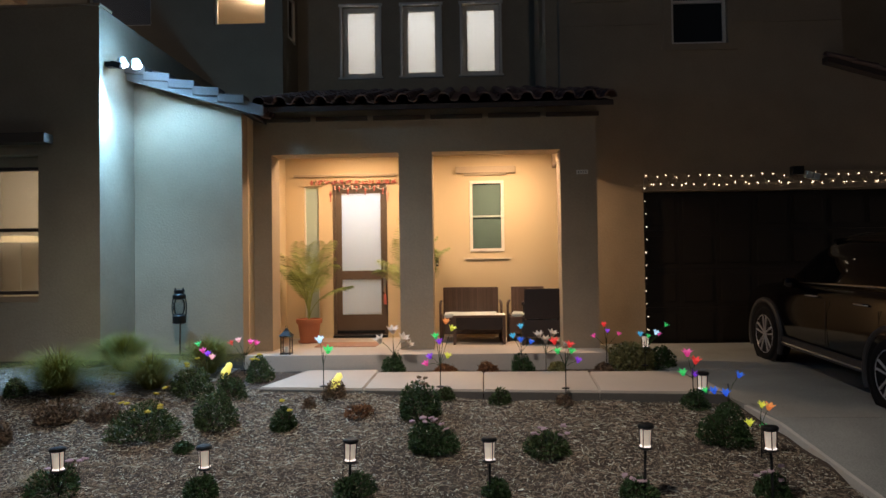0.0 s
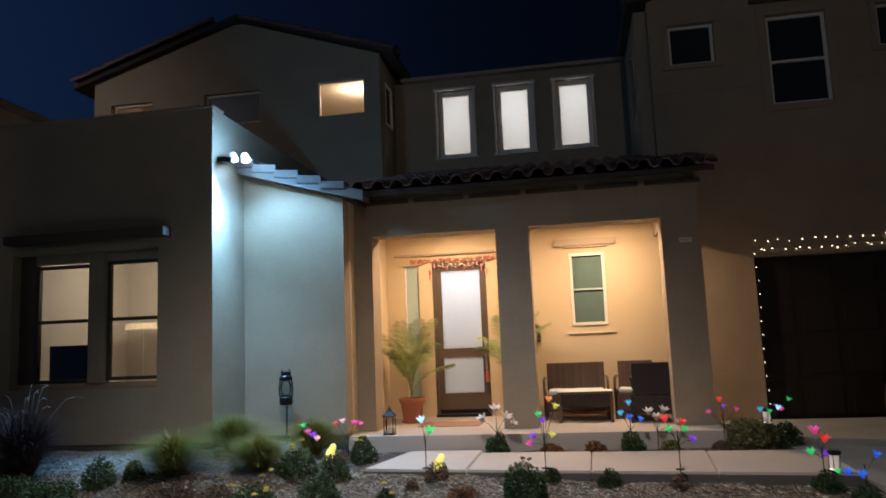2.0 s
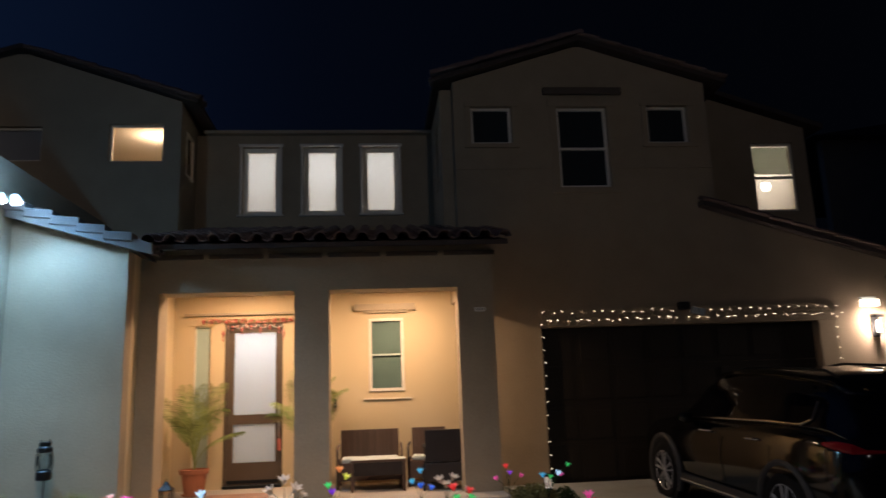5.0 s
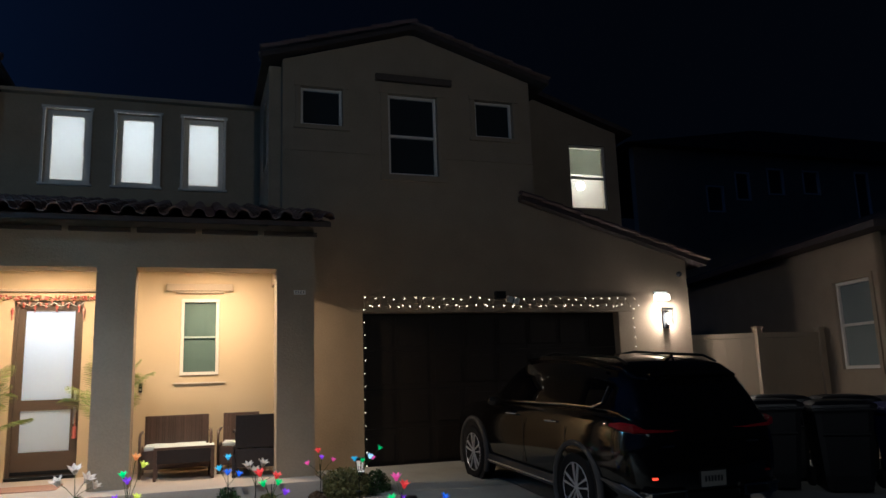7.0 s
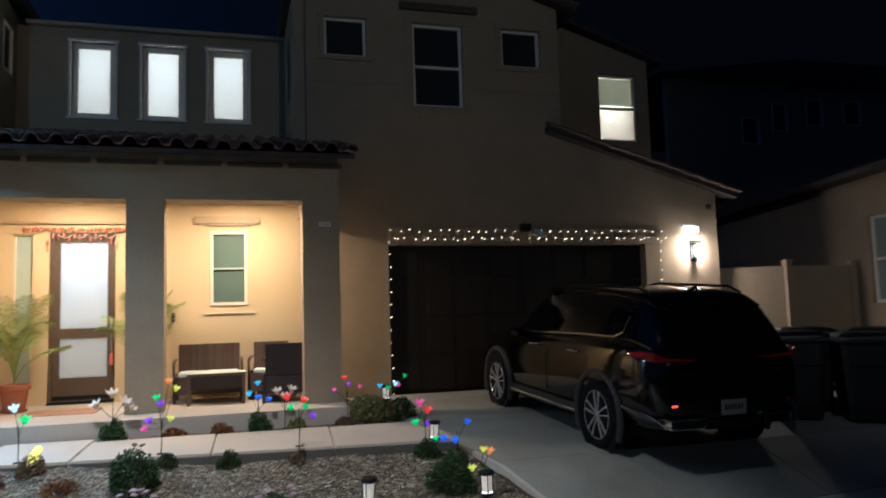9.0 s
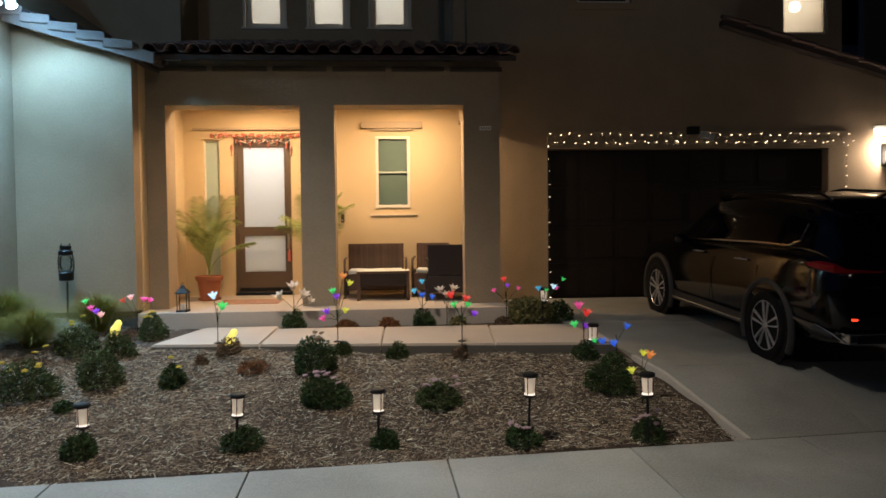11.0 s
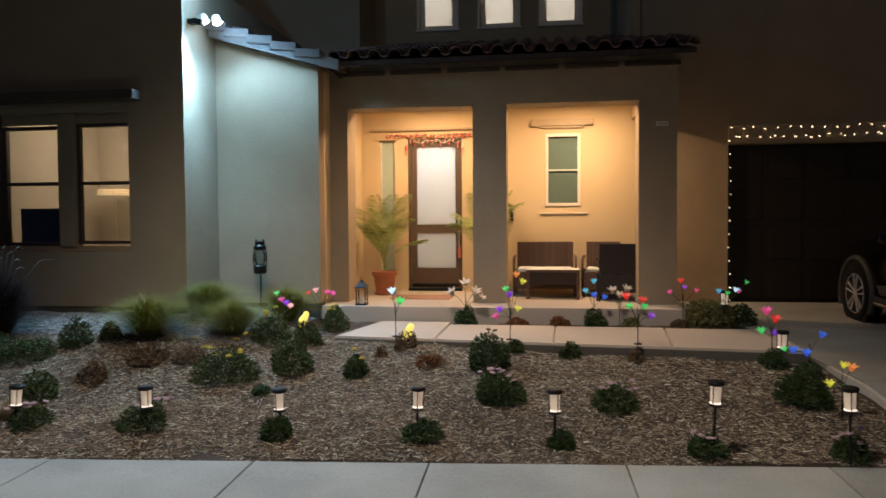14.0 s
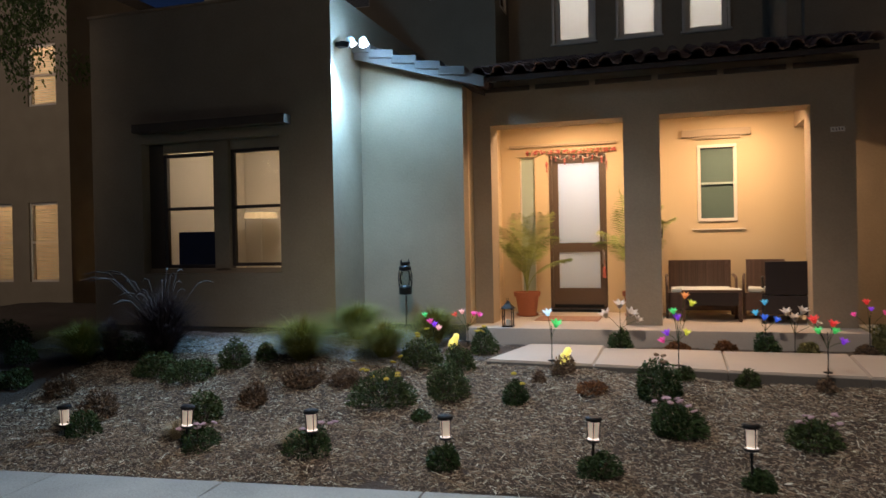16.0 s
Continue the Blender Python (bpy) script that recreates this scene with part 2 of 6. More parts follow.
SCONCE_GLASS = mat("lit_sconce_glass", (1.0, 0.83, 0.62), 0.4, emit=6.5, bump=0.0)
BIRD_LIT = mat("lit_yellow_plastic", (1.0, 0.82, 0.16), 0.4, emit=0.85, var=0.15, scale=20, bump=0.1)
PETAL_WHITE = mat("white_silk_petal", (0.82, 0.74, 0.66), 0.7, var=0.1, bump=0.1)


def glow(name, col, s=0.24):
    return mat("lit_" + name + "_petal", col, 0.5, emit=s, var=0.12, scale=20, bump=0.05)


PETALS = {"pink": glow("pink", (0.95, 0.12, 0.42)), "red": glow("red", (0.95, 0.07, 0.06)), "green": glow("green", (0.08, 0.80, 0.22)), "blue": glow("blue", (0.06, 0.22, 0.95)), "purple": glow("purple", (0.36, 0.08, 0.85)),
          "cyan": glow("cyan", (0.12, 0.60, 0.85)), "yellow": glow("yellow", (0.80, 0.85, 0.10)), "orange": glow("orange", (1.0, 0.38, 0.10)), "ice": glow("ice", (0.55, 0.75, 0.90), 0.6), "white": PETAL_WHITE, "blush": glow("blush", (0.85, 0.45, 0.42), 0.5)}

GARL_RED = mat("red_silk_flower", (0.52, 0.13, 0.10), 0.8, var=0.2, bump=0.1)
GARL_PINK = mat("coral_silk_flower", (0.68, 0.36, 0.28), 0.8, var=0.2, bump=0.1)

SHADE_LIT = mat("lit_lamp_shade", (1.0, 0.76, 0.42), 0.7, emit=0.38, var=0.05, bump=0.0)
FROST_WARM = frosted("warm_blind", (0.8, 0.68, 0.5))

DRY_BLADE = leafm("dry_grass_blade", (0.26, 0.19, 0.10), (0.40, 0.31, 0.18))

LEAF_TREE = leafm("tree_leaf", (0.09, 0.14, 0.04), (0.16, 0.22, 0.07))
FROST_DIM = frosted("grey_blind_cloth", (0.50, 0.52, 0.46))
# the brown rattan again, darkened for sides turned from the porch lamps
RATTAN_SHADE = mat("shaded_rattan", (0.028, 0.018, 0.014), 0.55, var=0.2, scale=12, fine=160, bump=0.5, dist=0.004)
GRIT = mat("pale_grit", (0.40, 0.40, 0.38), 0.9, var=0.3, scale=3.0, fine=90, bump=0.3, island=0.5, tint=(0.42, 0.43, 0.42))
BIN_BLACK = mat("black_bin_plastic", (0.008, 0.008, 0.009), 0.45, var=0.15, scale=4, bump=0.15)
BIN_BLUE = mat("blue_bin_plastic", (0.008, 0.014, 0.11), 0.45, var=0.15, scale=4, bump=0.15)
# ---- mesh helpers ----
def part(name, bm, material, parent=None, label="", smooth=False, kind=""):
    me = bpy.data.meshes.new(name)
    bm.normal_update()
    bm.to_mesh(me)
    bm.free()
    for m in material if isinstance(material, (list, tuple)) else [material]:
        me.materials.append(m)
    if smooth:
        me.polygons.foreach_set("use_smooth", [True] * len(me.polygons))
    ob = new(name, me)
    ob.parent = parent
    return tagged(ob, label, kind=kind)


def raw(name, verts, faces, material, parent=None, label="", kind=""):
    me = bpy.data.meshes.new(name)
    me.from_pydata(verts, [], faces)
    me.materials.append(material)
    me.update()
    ob = new(name, me)
    ob.parent = parent
    return tagged(ob, label, kind=kind)


def thing(name, m, label, category, group="", kind=""):
    ob = new(name)
    ob.empty_display_size = 0.1
    ob.matrix_world = m
    return tagged(ob, label, category, group, kind)


def shared(name, me, parent, m):
    ob = new(name, me)
    ob.parent, ob.matrix_basis = parent, m
    return ob


def box(bm, x0, x1, y0, y1, z0, z1, bevel=0.0, m=None):
    vs = [bm.verts.new(v) for v in ((x0, y0, z0), (x1, y0, z0), (x1, y1, z0), (x0, y1, z0), (x0, y0, z1), (x1, y0, z1), (x1, y1, z1), (x0, y1, z1))]
    fs = [bm.faces.new([vs[i] for i in f]) for f in ((3, 2, 1, 0), (4, 5, 6, 7), (0, 1, 5, 4), (1, 2, 6, 5), (2, 3, 7, 6), (3, 0, 4, 7))]
    if m is not None:
        for v in vs:
            v.co = m @ v.co
    if bevel:
        es = list({e for f in fs for e in f.edges})
        bmesh.ops.bevel(bm, geom=es, offset=bevel, segments=2, profile=0.7, affect="EDGES", clamp_overlap=True)
    return bm


def B(*a, bevel=0.0, m=None):
    return box(bmesh.new(), *a, bevel=bevel, m=m)


def ring(bm, c, u, v, r, n, r2=None):
    return [bm.verts.new(c + u * (math.cos(2 * math.pi * i / n) * r) + v * (math.sin(2 * math.pi * i / n) * (r if r2 is None else r2))) for i in range(n)]


def skin(bm, rings, close=True, caps=True):
    n = len(rings[0])
    for a, b in zip(rings, rings[1:]):
        for i in range(n if close else n - 1):
            j = (i + 1) % n
            bm.faces.new((a[i], a[j], b[j], b[i]))
    if caps and close:
        bm.faces.new(rings[0][::-1])
        bm.faces.new(rings[-1])
    return bm


def tube(bm, pts, rad, n=6):
    """A tapering tube along points; rad is one radius or one for each point."""
    pts = [Vector(p) for p in pts]
    rads = rad if isinstance(rad, (list, tuple)) else [rad] * len(pts)
    rings = []
    for i, p in enumerate(pts):
        d = (pts[min(i + 1, len(pts) - 1)] - pts[max(i - 1, 0)]).normalized()
        u = d.orthogonal().normalized() if i == 0 else (u - d * u.dot(d)).normalized()
        rings.append(ring(bm, p, u, d.cross(u), max(rads[i], 0.0004), n))
    return skin(bm, rings)


def lathe(bm, prof, n=16, c=(0, 0, 0), cap=True):
    """A turned shape from (radius, height) pairs."""
    c = Vector(c)
    rings = [ring(bm, c + Vector((0, 0, z)), Vector((1, 0, 0)), Vector((0, 1, 0)), max(r, 0.0005), n) for r, z in prof]
    return skin(bm, rings, caps=cap)


def wallmesh(bm, x0, x1, z0, z1, holes, y0, y1):
    """A wall in the x-z plane from y0 to y1, with openings (xa, xb, za, zb) right through it."""
    xs = sorted({x0, x1, *[h[0] for h in holes], *[h[1] for h in holes]})
    zs = sorted({z0, z1, *[h[2] for h in holes], *[h[3] for h in holes]})
    xs, zs = [x for x in xs if x0 <= x <= x1], [z for z in zs if z0 <= z <= z1]
    solid = {}
    for i in range(len(xs) - 1):
        for k in range(len(zs) - 1):
            cx, cz = (xs[i] + xs[i + 1]) / 2, (zs[k] + zs[k + 1]) / 2
            solid[i, k] = not any(h[0] < cx < h[1] and h[2] < cz < h[3] for h in holes)
    q = lambda *p: bm.faces.new([bm.verts.new(c) for c in p])
    for (i, k), s in solid.items():
        if not s:
            continue
        a, b, c, d = xs[i], xs[i + 1], zs[k], zs[k + 1]
        q((a, y0, c), (b, y0, c), (b, y0, d), (a, y0, d))
        q((b, y1, c), (a, y1, c), (a, y1, d), (b, y1, d))
        if not solid.get((i - 1, k)):
            q((a, y1, c), (a, y0, c), (a, y0, d), (a, y1, d))
        if not solid.get((i + 1, k)):
            q((b, y0, c), (b, y1, c), (b, y1, d), (b, y0, d))
        if not solid.get((i, k - 1)):
            q((a, y1, c), (b, y1, c), (b, y0, c), (a, y0, c))
        if not solid.get((i, k + 1)):
            q((a, y0, d), (b, y0, d), (b, y1, d), (a, y1, d))
    bmesh.ops.remove_doubles(bm, verts=bm.verts, dist=1e-5)
    return bm


def prism(bm, poly, y0, y1):
    """A polygon of (x, z) pairs, anticlockwise seen from -y, drawn out from y0 to y1."""
    a = [bm.verts.new((x, y0, z)) for x, z in poly]
    b = [bm.verts.new((x, y1, z)) for x, z in poly]
    bm.faces.new(a)
    bm.faces.new(b[::-1])
    for i in range(len(a)):
        j = (i + 1) % len(a)
        bm.faces.new((a[j], a[i], b[i], b[j]))
    return bm


def structure(name, bm, material, label, parent=None):
    return tagged(part(name, bm, material, parent), label, kind="structure")


def lerp(x, pts):
    for (a, u), (b, v) in zip(pts, pts[1:]):
        if x <= b:
            return u + (v - u) * max(0, (x - a)) / (b - a)
    return pts[-1][1]


def skew(x):
    """The street and its sidewalk run slightly askew to the house."""
    return 0.02 + 0.093 * x


def askew(bm):
    for v in bm.verts:
        v.co.y += skew(v.co.x)
    return bm


def grade(x, y):
    """Height of the open ground."""
    z = lerp(y - skew(x) * min(1, max(0, (8.0 - y) / 2.58)), [(-60, -0.16), (3.6, -0.16), (3.61, -0.09), (5.43, -0.05), (8.05, 0.41), (9.5, 0.45), (12.0, 0.52), (90, 0.6)])
    if y > 6.2:
        z += 0.22 * min(1, max(0, (-x - 2.6) / 1.5)) * min(1, (y - 6.2) / 2.2)
    return z


def drive_z(y):
    return lerp(y, [(3.6, -0.09), (5.43, -0.045), (7.2, 0.305), (9.5, 0.455), (11.95, 0.53), (13, 0.54)])

# ---- ground ----
def sheet(name, x0, x1, y0, y1, step, fn, material, label, edge=None):
    xs, ys = np.arange(x0, x1 + 1e-6, step), np.arange(y0, y1 + 1e-6, step)
    vs = []
    for y in ys:
        for x in xs:
            px, py = x, y
            if edge is not None:
                px = min(x, edge(y))
                py = y + skew(px) * min(1, max(0, (8.0 - y) / 2.58))
            vs.append((px, py, fn(px, py)))
    w = len(xs)
    fs = [(j * w + i, j * w + i + 1, (j + 1) * w + i + 1, (j + 1) * w + i) for j in range(len(ys) - 1) for i in range(w - 1)]
    ob = raw(name, vs, fs, material)
    return tagged(ob, label, kind="structure")


bed_edge = lambda y: 3.40 - 0.190 * (y - 5.7)
walk_front = lambda x: 8.07 - 0.105 * (x + 0.9)
lump = lambda x, y: 0.022 * noise.noise(Vector((x * 2.6, y * 2.6, 7))) + 0.035 * noise.noise(Vector((x * 1.1, y * 1.1, 0))) + 0.014 * noise.noise(Vector((x * 4, y * 4, 3)))
sheet("ground", -60, 60, -40, 80, 4.0, lambda x, y: -0.6 if -14 < x < 18 and 0 < y < 14 else lerp(y, [(-40, -0.2), (3, -0.2), (14, 0.3), (80, 0.5)]), SOIL, "dark bare earth reaching away round the houses")
sheet("planting_bed", -13.0, 3.40, 5.42, 12.3, 0.12, lambda x, y: grade(x, y) + (lump(x, y) if 5.62 + skew(x) < y else -0.012), SOIL, "front yard bed of brown bark mulch on a gentle slope", edge=bed_edge)
structure("road", askew(B(-40, 40, -9, 3.6, -0.6, -0.16)), ASPHALT, "dark asphalt street along the sidewalk")
structure("kerb", askew(B(-40, 40, 3.6, 3.75, -0.5, -0.09, bevel=0.02)), SIDEWALK, "pale concrete kerb along the street")

# ---- walls of the house ----
WALL_Y, UP_Y, LEFT_Y, WING_Y, BAY_Y, COL_Y = 11.95, 14.2, 13.0, 8.69, 9.63, 10.15
# left wing with the double window
bm = wallmesh(bmesh.new(), -8.06, -4.29, 0.74, 5.10, [(-7.22, -5.06, 1.46, 3.28)], WING_Y, WING_Y + 0.26)
structure("wall_wing_front", bm, STUCCO_GREY, "grey-tan stucco front wall of the low wing")
structure("wall_wing_side", B(-4.55, -4.292, WING_Y + 0.262, 13.2, 0.74, 5.10), STUCCO_GREY, "grey-tan stucco side wall of the low wing")
structure("wall_wing_far_side", B(-8.058, -7.86, WING_Y + 0.262, 13.2, 0.2, 5.10), STUCCO_GREY, "grey-tan stucco far side wall of the low wing")
structure("parapet_coping", B(-8.08, -4.27, WING_Y - 0.02, WING_Y + 0.30, 5.102, 5.14, bevel=0.01), STUCCO, "thin stucco coping on the wing's parapet")
structure("roof_wing", B(-7.85, -4.56, WING_Y + 0.27, 12.98, 4.6, 4.75), ASPHALT, "flat dark roof behind the parapet")
# bay beside the porch with the sloping top
bm = prism(bmesh.new(), [(-4.288, 0.70), (-2.815, 0.70), (-2.815, 4.00), (-4.288, 4.56)], BAY_Y, BAY_Y + 0.25)
structure("wall_bay_front", bm, STUCCO, "tan stucco wall under the flood light")
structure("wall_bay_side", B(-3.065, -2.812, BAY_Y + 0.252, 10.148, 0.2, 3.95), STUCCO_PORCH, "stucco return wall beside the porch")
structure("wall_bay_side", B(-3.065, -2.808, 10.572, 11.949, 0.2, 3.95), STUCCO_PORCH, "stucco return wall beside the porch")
# porch front: lintel and three piers
bm = wallmesh(bmesh.new(), -2.813, 2.02, 0.3, 4.04, [(-2.555, -0.748, 0.0, 3.44), (-0.28, 1.515, 0.0, 3.445)], COL_Y, COL_Y + 0.42)
structure("wall_porch_front", bm, STUCCO, "tan stucco porch piers and lintel with two square openings")
structure("porch_side_beam", B(1.60, 2.018, COL_Y + 0.422, WALL_Y - 0.002, 3.415, 4.04), STUCCO, "stucco beam closing the porch side")
structure("ceiling", B(-2.81, 1.60, COL_Y + 0.422, WALL_Y - 0.002, 3.70, 3.80), STUCCO_PORCH, "porch ceiling in stucco lightened for the lamp glow")
# back wall of the porch and the garage front, one plane
DOORWAY = (-2.03, -1.12, 0.69, 3.20)
holes = [DOORWAY, (-2.50, -2.25, 0.86, 3.18), (0.24, 0.81, 2.06, 3.23)]
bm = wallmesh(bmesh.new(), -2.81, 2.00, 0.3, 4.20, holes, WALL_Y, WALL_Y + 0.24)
structure("wall_porch_back", bm, STUCCO_PORCH, "stucco wall behind the porch, lamp glow put into its colour")
GAR = (3.08, 7.90, 0.3, 3.00)
SQ = [(2.065, 2.78, 6.20, 6.88), (5.22, 5.965, 6.20, 6.90)]
MID = (3.585, 4.49, 5.40, 6.88)
bm = wallmesh(bmesh.new(), 2.002, 6.33, 0.3, 4.20, [(3.08, 6.4, 0.0, 3.0)], WALL_Y, WALL_Y + 0.24)
wallmesh(bm, 1.765, 6.33, 4.20, 7.34, [*SQ, MID], WALL_Y, WALL_Y + 0.24)
prism(bm, [(1.765, 7.34), (6.33, 7.34), (4.12, 8.03), (3.98, 8.03)], WALL_Y, WALL_Y + 0.24)
wallmesh(bm, 6.33, 9.48, 0.3, 4.02, [(6.2, 7.90, 0.0, 3.0)], WALL_Y, WALL_Y + 0.24)
prism(bm, [(6.33, 4.02), (9.48, 4.02), (9.48, 4.03), (6.33, 4.94)], WALL_Y, WALL_Y + 0.24)
structure("wall_garage_front", bm, STUCCO, "tan stucco gabled garage front")
structure("stucco_band", B(1.78, 3.45, WALL_Y - 0.025, WALL_Y - 0.002, 5.74, 5.80), STUCCO, "thin stucco band below the square window")
structure("stucco_band", B(4.62, 6.32, WALL_Y - 0.025, WALL_Y - 0.002, 5.74, 5.80), STUCCO, "thin stucco band below the square window")
bm = wallmesh(bmesh.new(), 12.19, 14.6, 3.9, 7.3, [(12.7, 13.35, 5.7, 6.9)], -1.765, -1.56)
bm.transform(Matrix(((0, -1, 0, 0), (1, 0, 0, 0), (0, 0, 1, 0), (0, 0, 0, 1))))
structure("wall_garage_side", bm, STUCCO, "upper stucco side wall of the gabled block with a narrow window")
structure("wall_garage_end", B(9.24, 9.478, WALL_Y + 0.242, 20, 0.3, 4.0), STUCCO, "stucco end wall of the garage")
# upper wall with three frosted windows
UPW = [(-2.21, -1.48, 5.56, 6.96), (-1.02, -0.29, 5.56, 6.96), (0.15, 0.88, 5.56, 6.96)]
bm = wallmesh(bmesh.new(), -3.10, 1.764, 4.2, 7.20, UPW, UP_Y, UP_Y + 0.22)
structure("wall_upper_middle", bm, STUCCO, "tan stucco upper wall with three tall windows")
structure("eave_upper_middle", B(-2.94, 1.55, UP_Y - 0.14, UP_Y + 0.3, 7.202, 7.27, bevel=0.01), TRIM, "pale metal roof edge over the three windows")
# upper left gabled block
LW = [(-4.36, -3.41, 6.28, 7.00), (-6.70, -5.52, 6.30, 6.95), (-8.74, -7.83, 6.28, 6.93)]
bm = wallmesh(bmesh.new(), -9.12, -3.10, 4.2, 7.42, LW, LEFT_Y, LEFT_Y + 0.22)
prism(bm, [(-9.12, 7.42), (-3.10, 7.42), (-5.85, 8.34), (-6.05, 8.34)], LEFT_Y, LEFT_Y + 0.22)
structure("wall_upper_left", bm, STUCCO_GREY, "grey-tan stucco gable of the upper left block")
bm = wallmesh(bmesh.new(), LEFT_Y + 0.222, 17, 4.2, 7.4, [(13.40, 13.95, 6.15, 7.0)], 3.10, 3.30)
bm.transform(Matrix(((0, -1, 0, 0), (1, 0, 0, 0), (0, 0, 1, 0), (0, 0, 0, 1))))
structure("wall_upper_left_side", bm, STUCCO_GREY, "stucco side wall of the upper left block with a small window")
# set-back upper wall at the garage end
RW = (7.89, 8.77, 5.30, 6.72)
bm = wallmesh(bmesh.new(), 6.0, 9.05, 3.9, 7.0, [RW], 13.4, 13.62)
prism(bm, [(6.0, 7.0), (9.05, 7.0), (9.05, 7.03), (6.0, 8.0)], 13.4, 13.62)
structure("wall_upper_garage_end", bm, STUCCO, "set-back upper stucco wall with a lit window")
structure("foundation", B(-8.05, -4.30, WING_Y + 0.02, WING_Y + 0.24, 0.1, 0.738), FOUND, "dark concrete foundation under the wing")
structure("foundation", B(-4.50, -4.31, WING_Y + 0.242, 12.0, 0.1, 0.738), FOUND, "dark concrete foundation under the wing")
structure("foundation", B(-4.30, -2.83, BAY_Y + 0.02, BAY_Y + 0.24, 0.1, 0.698), FOUND, "dark concrete foundation under the bay wall")

# ---- porch slab, walk, sidewalk, driveway ----
structure("porch_floor", B(-2.813, 2.04, 9.62, WALL_Y - 0.002, 0.2, 0.67, bevel=0.012), CONCRETE, "raised tan concrete porch slab with a step")
walk_path = tagged(new("walkway"), "pale concrete walk slabs along the porch", kind="structure")
for x0, x1, u0, u1, back in ((-2.19, -0.985, -1.93, -0.985, 9.56), (-0.975, 0.36, -0.975, 0.385, 9.32), (0.37, 1.60, 0.395, 1.715, 9.27), (1.61, 2.90, 1.725, 2.98, 9.22)):
    bm = bmesh.new()
    tp = [(x0, walk_front(x0)), (x1, walk_front(x1)), (u1, back), (u0, back)]
    lo, hi = [bm.verts.new((x, y, 0.30)) for x, y in tp], [bm.verts.new((x, y, 0.48)) for x, y in tp]
    skin(bm, [lo, hi])
    bmesh.ops.bevel(bm, geom=[e for e in bm.edges if all(v.co.z > 0.4 for v in e.verts)], offset=0.012, segments=2, affect="EDGES")
    slab = part("slab", bm, CONCRETE, walk_path)
    # dark strip on the front face: its shade painted in, with soil stain
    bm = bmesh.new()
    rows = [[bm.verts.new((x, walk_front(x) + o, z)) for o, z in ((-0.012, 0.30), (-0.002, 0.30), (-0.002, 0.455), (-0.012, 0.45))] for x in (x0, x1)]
    part("slab_edge", skin(bm, rows), FOUND, slab, "earth-stained edge of the slab, also darkened for shade")
pavement = tagged(new("pavement"), "pale grey concrete sidewalk slabs with straight joints", kind="structure")
for i in range(-12, 12):
    x0, x1 = -0.595 + 1.502 * i - (0.0 if i != -1 else -0.13), -0.595 + 1.502 * (i + 1) + (0.13 if i == -2 else 0.0)
    bm = box(bmesh.new(), x0 + 0.006, x1 - 0.006, 3.76, 5.42, -0.25, 0.0, bevel=0.008)
    for v in bm.verts:
        v.co.z += -0.09 + 0.024 * (v.co.y - 3.76) if v.co.z > -0.2 else 0
        v.co.x -= 0.03 * (v.co.y - 5.42)
    part("slab", askew(bm), SIDEWALK, pavement)
driveway = tagged(new("driveway"), "grey concrete driveway slabs rising to the garage", kind="structure")
xs, ys = [3.3, 4.62, 6.25, 7.9, 9.6], [5.43, 7.20, 9.50, 11.94]
for x0, x1 in zip(xs, xs[1:]):
    for y0, y1 in zip(ys, ys[1:]):
        bm = box(bmesh.new(), x0, x1 - 0.008, y0, y1 - 0.008, -0.4, 0.0, bevel=0.006)
        for v in bm.verts:
            if v.co.z > -0.2:
                v.co.z += drive_z(v.co.y)
            if v.co.y < 5.5:
                v.co.y += skew(v.co.x) + 0.004
            if v.co.x < 3.4:
                v.co.x = bed_edge(v.co.y) + 0.10
        part("slab", bm, DRIVE, driveway)
bm = bmesh.new()
edge_z = lambda y: lerp(y, [(5.76, -0.045), (7.2, 0.305), (9.5, 0.455)])
for y0 in np.arange(5.77, 7.6, 0.65):
    e = [bm.verts.new((bed_edge(y) + dx, y, edge_z(y) + dz)) for y in (y0, min(y0 + 0.645, 7.66)) for dx, dz in ((0.045, -0.2), (0.045, 0.007), (0.090, 0.006), (0.090, -0.2))]
    skin(bm, [e[:4][::-1], e[4:][::-1]])
structure("bed_edging", bm, EDGING, "pale concrete edging strip between bed and driveway")
structure("neighbour_yard", B(9.62, 30, 3.8, 14, -0.5, 0.1), SOIL, "dark ground beside the driveway")

# ---- roofs ----
def tile_mesh(width=0.28, length=0.46):
    """One S-shaped clay tile, lying along +y with its lower end at y = 0."""
    prof = [(-0.14 + 0.014 * i, -0.022 * math.sin(math.pi * i / 8)) for i in range(9)] + [(0.055 - 0.083 * math.cos(math.pi * i / 8), 0.085 * math.sin(math.pi * i / 8)) for i in range(1, 9)]
    bm, k = bmesh.new(), width / 0.28
    rows = []
    for y, lift in ((0, 0.03), (length, 0.0)):
        up = [bm.verts.new((x * k, y, z + lift)) for x, z in prof]
        dn = [bm.verts.new((x * k, y, z + lift - 0.016)) for x, z in prof]
        rows.append(up + dn[::-1])
    skin(bm, [rows[0][::-1], rows[1][::-1]])
    me = bpy.data.meshes.new("tile")
    bm.normal_update()
    bm.to_mesh(me)
    bm.free()
    me.materials.append(TILE)
    return me


TILE_ME = tile_mesh()


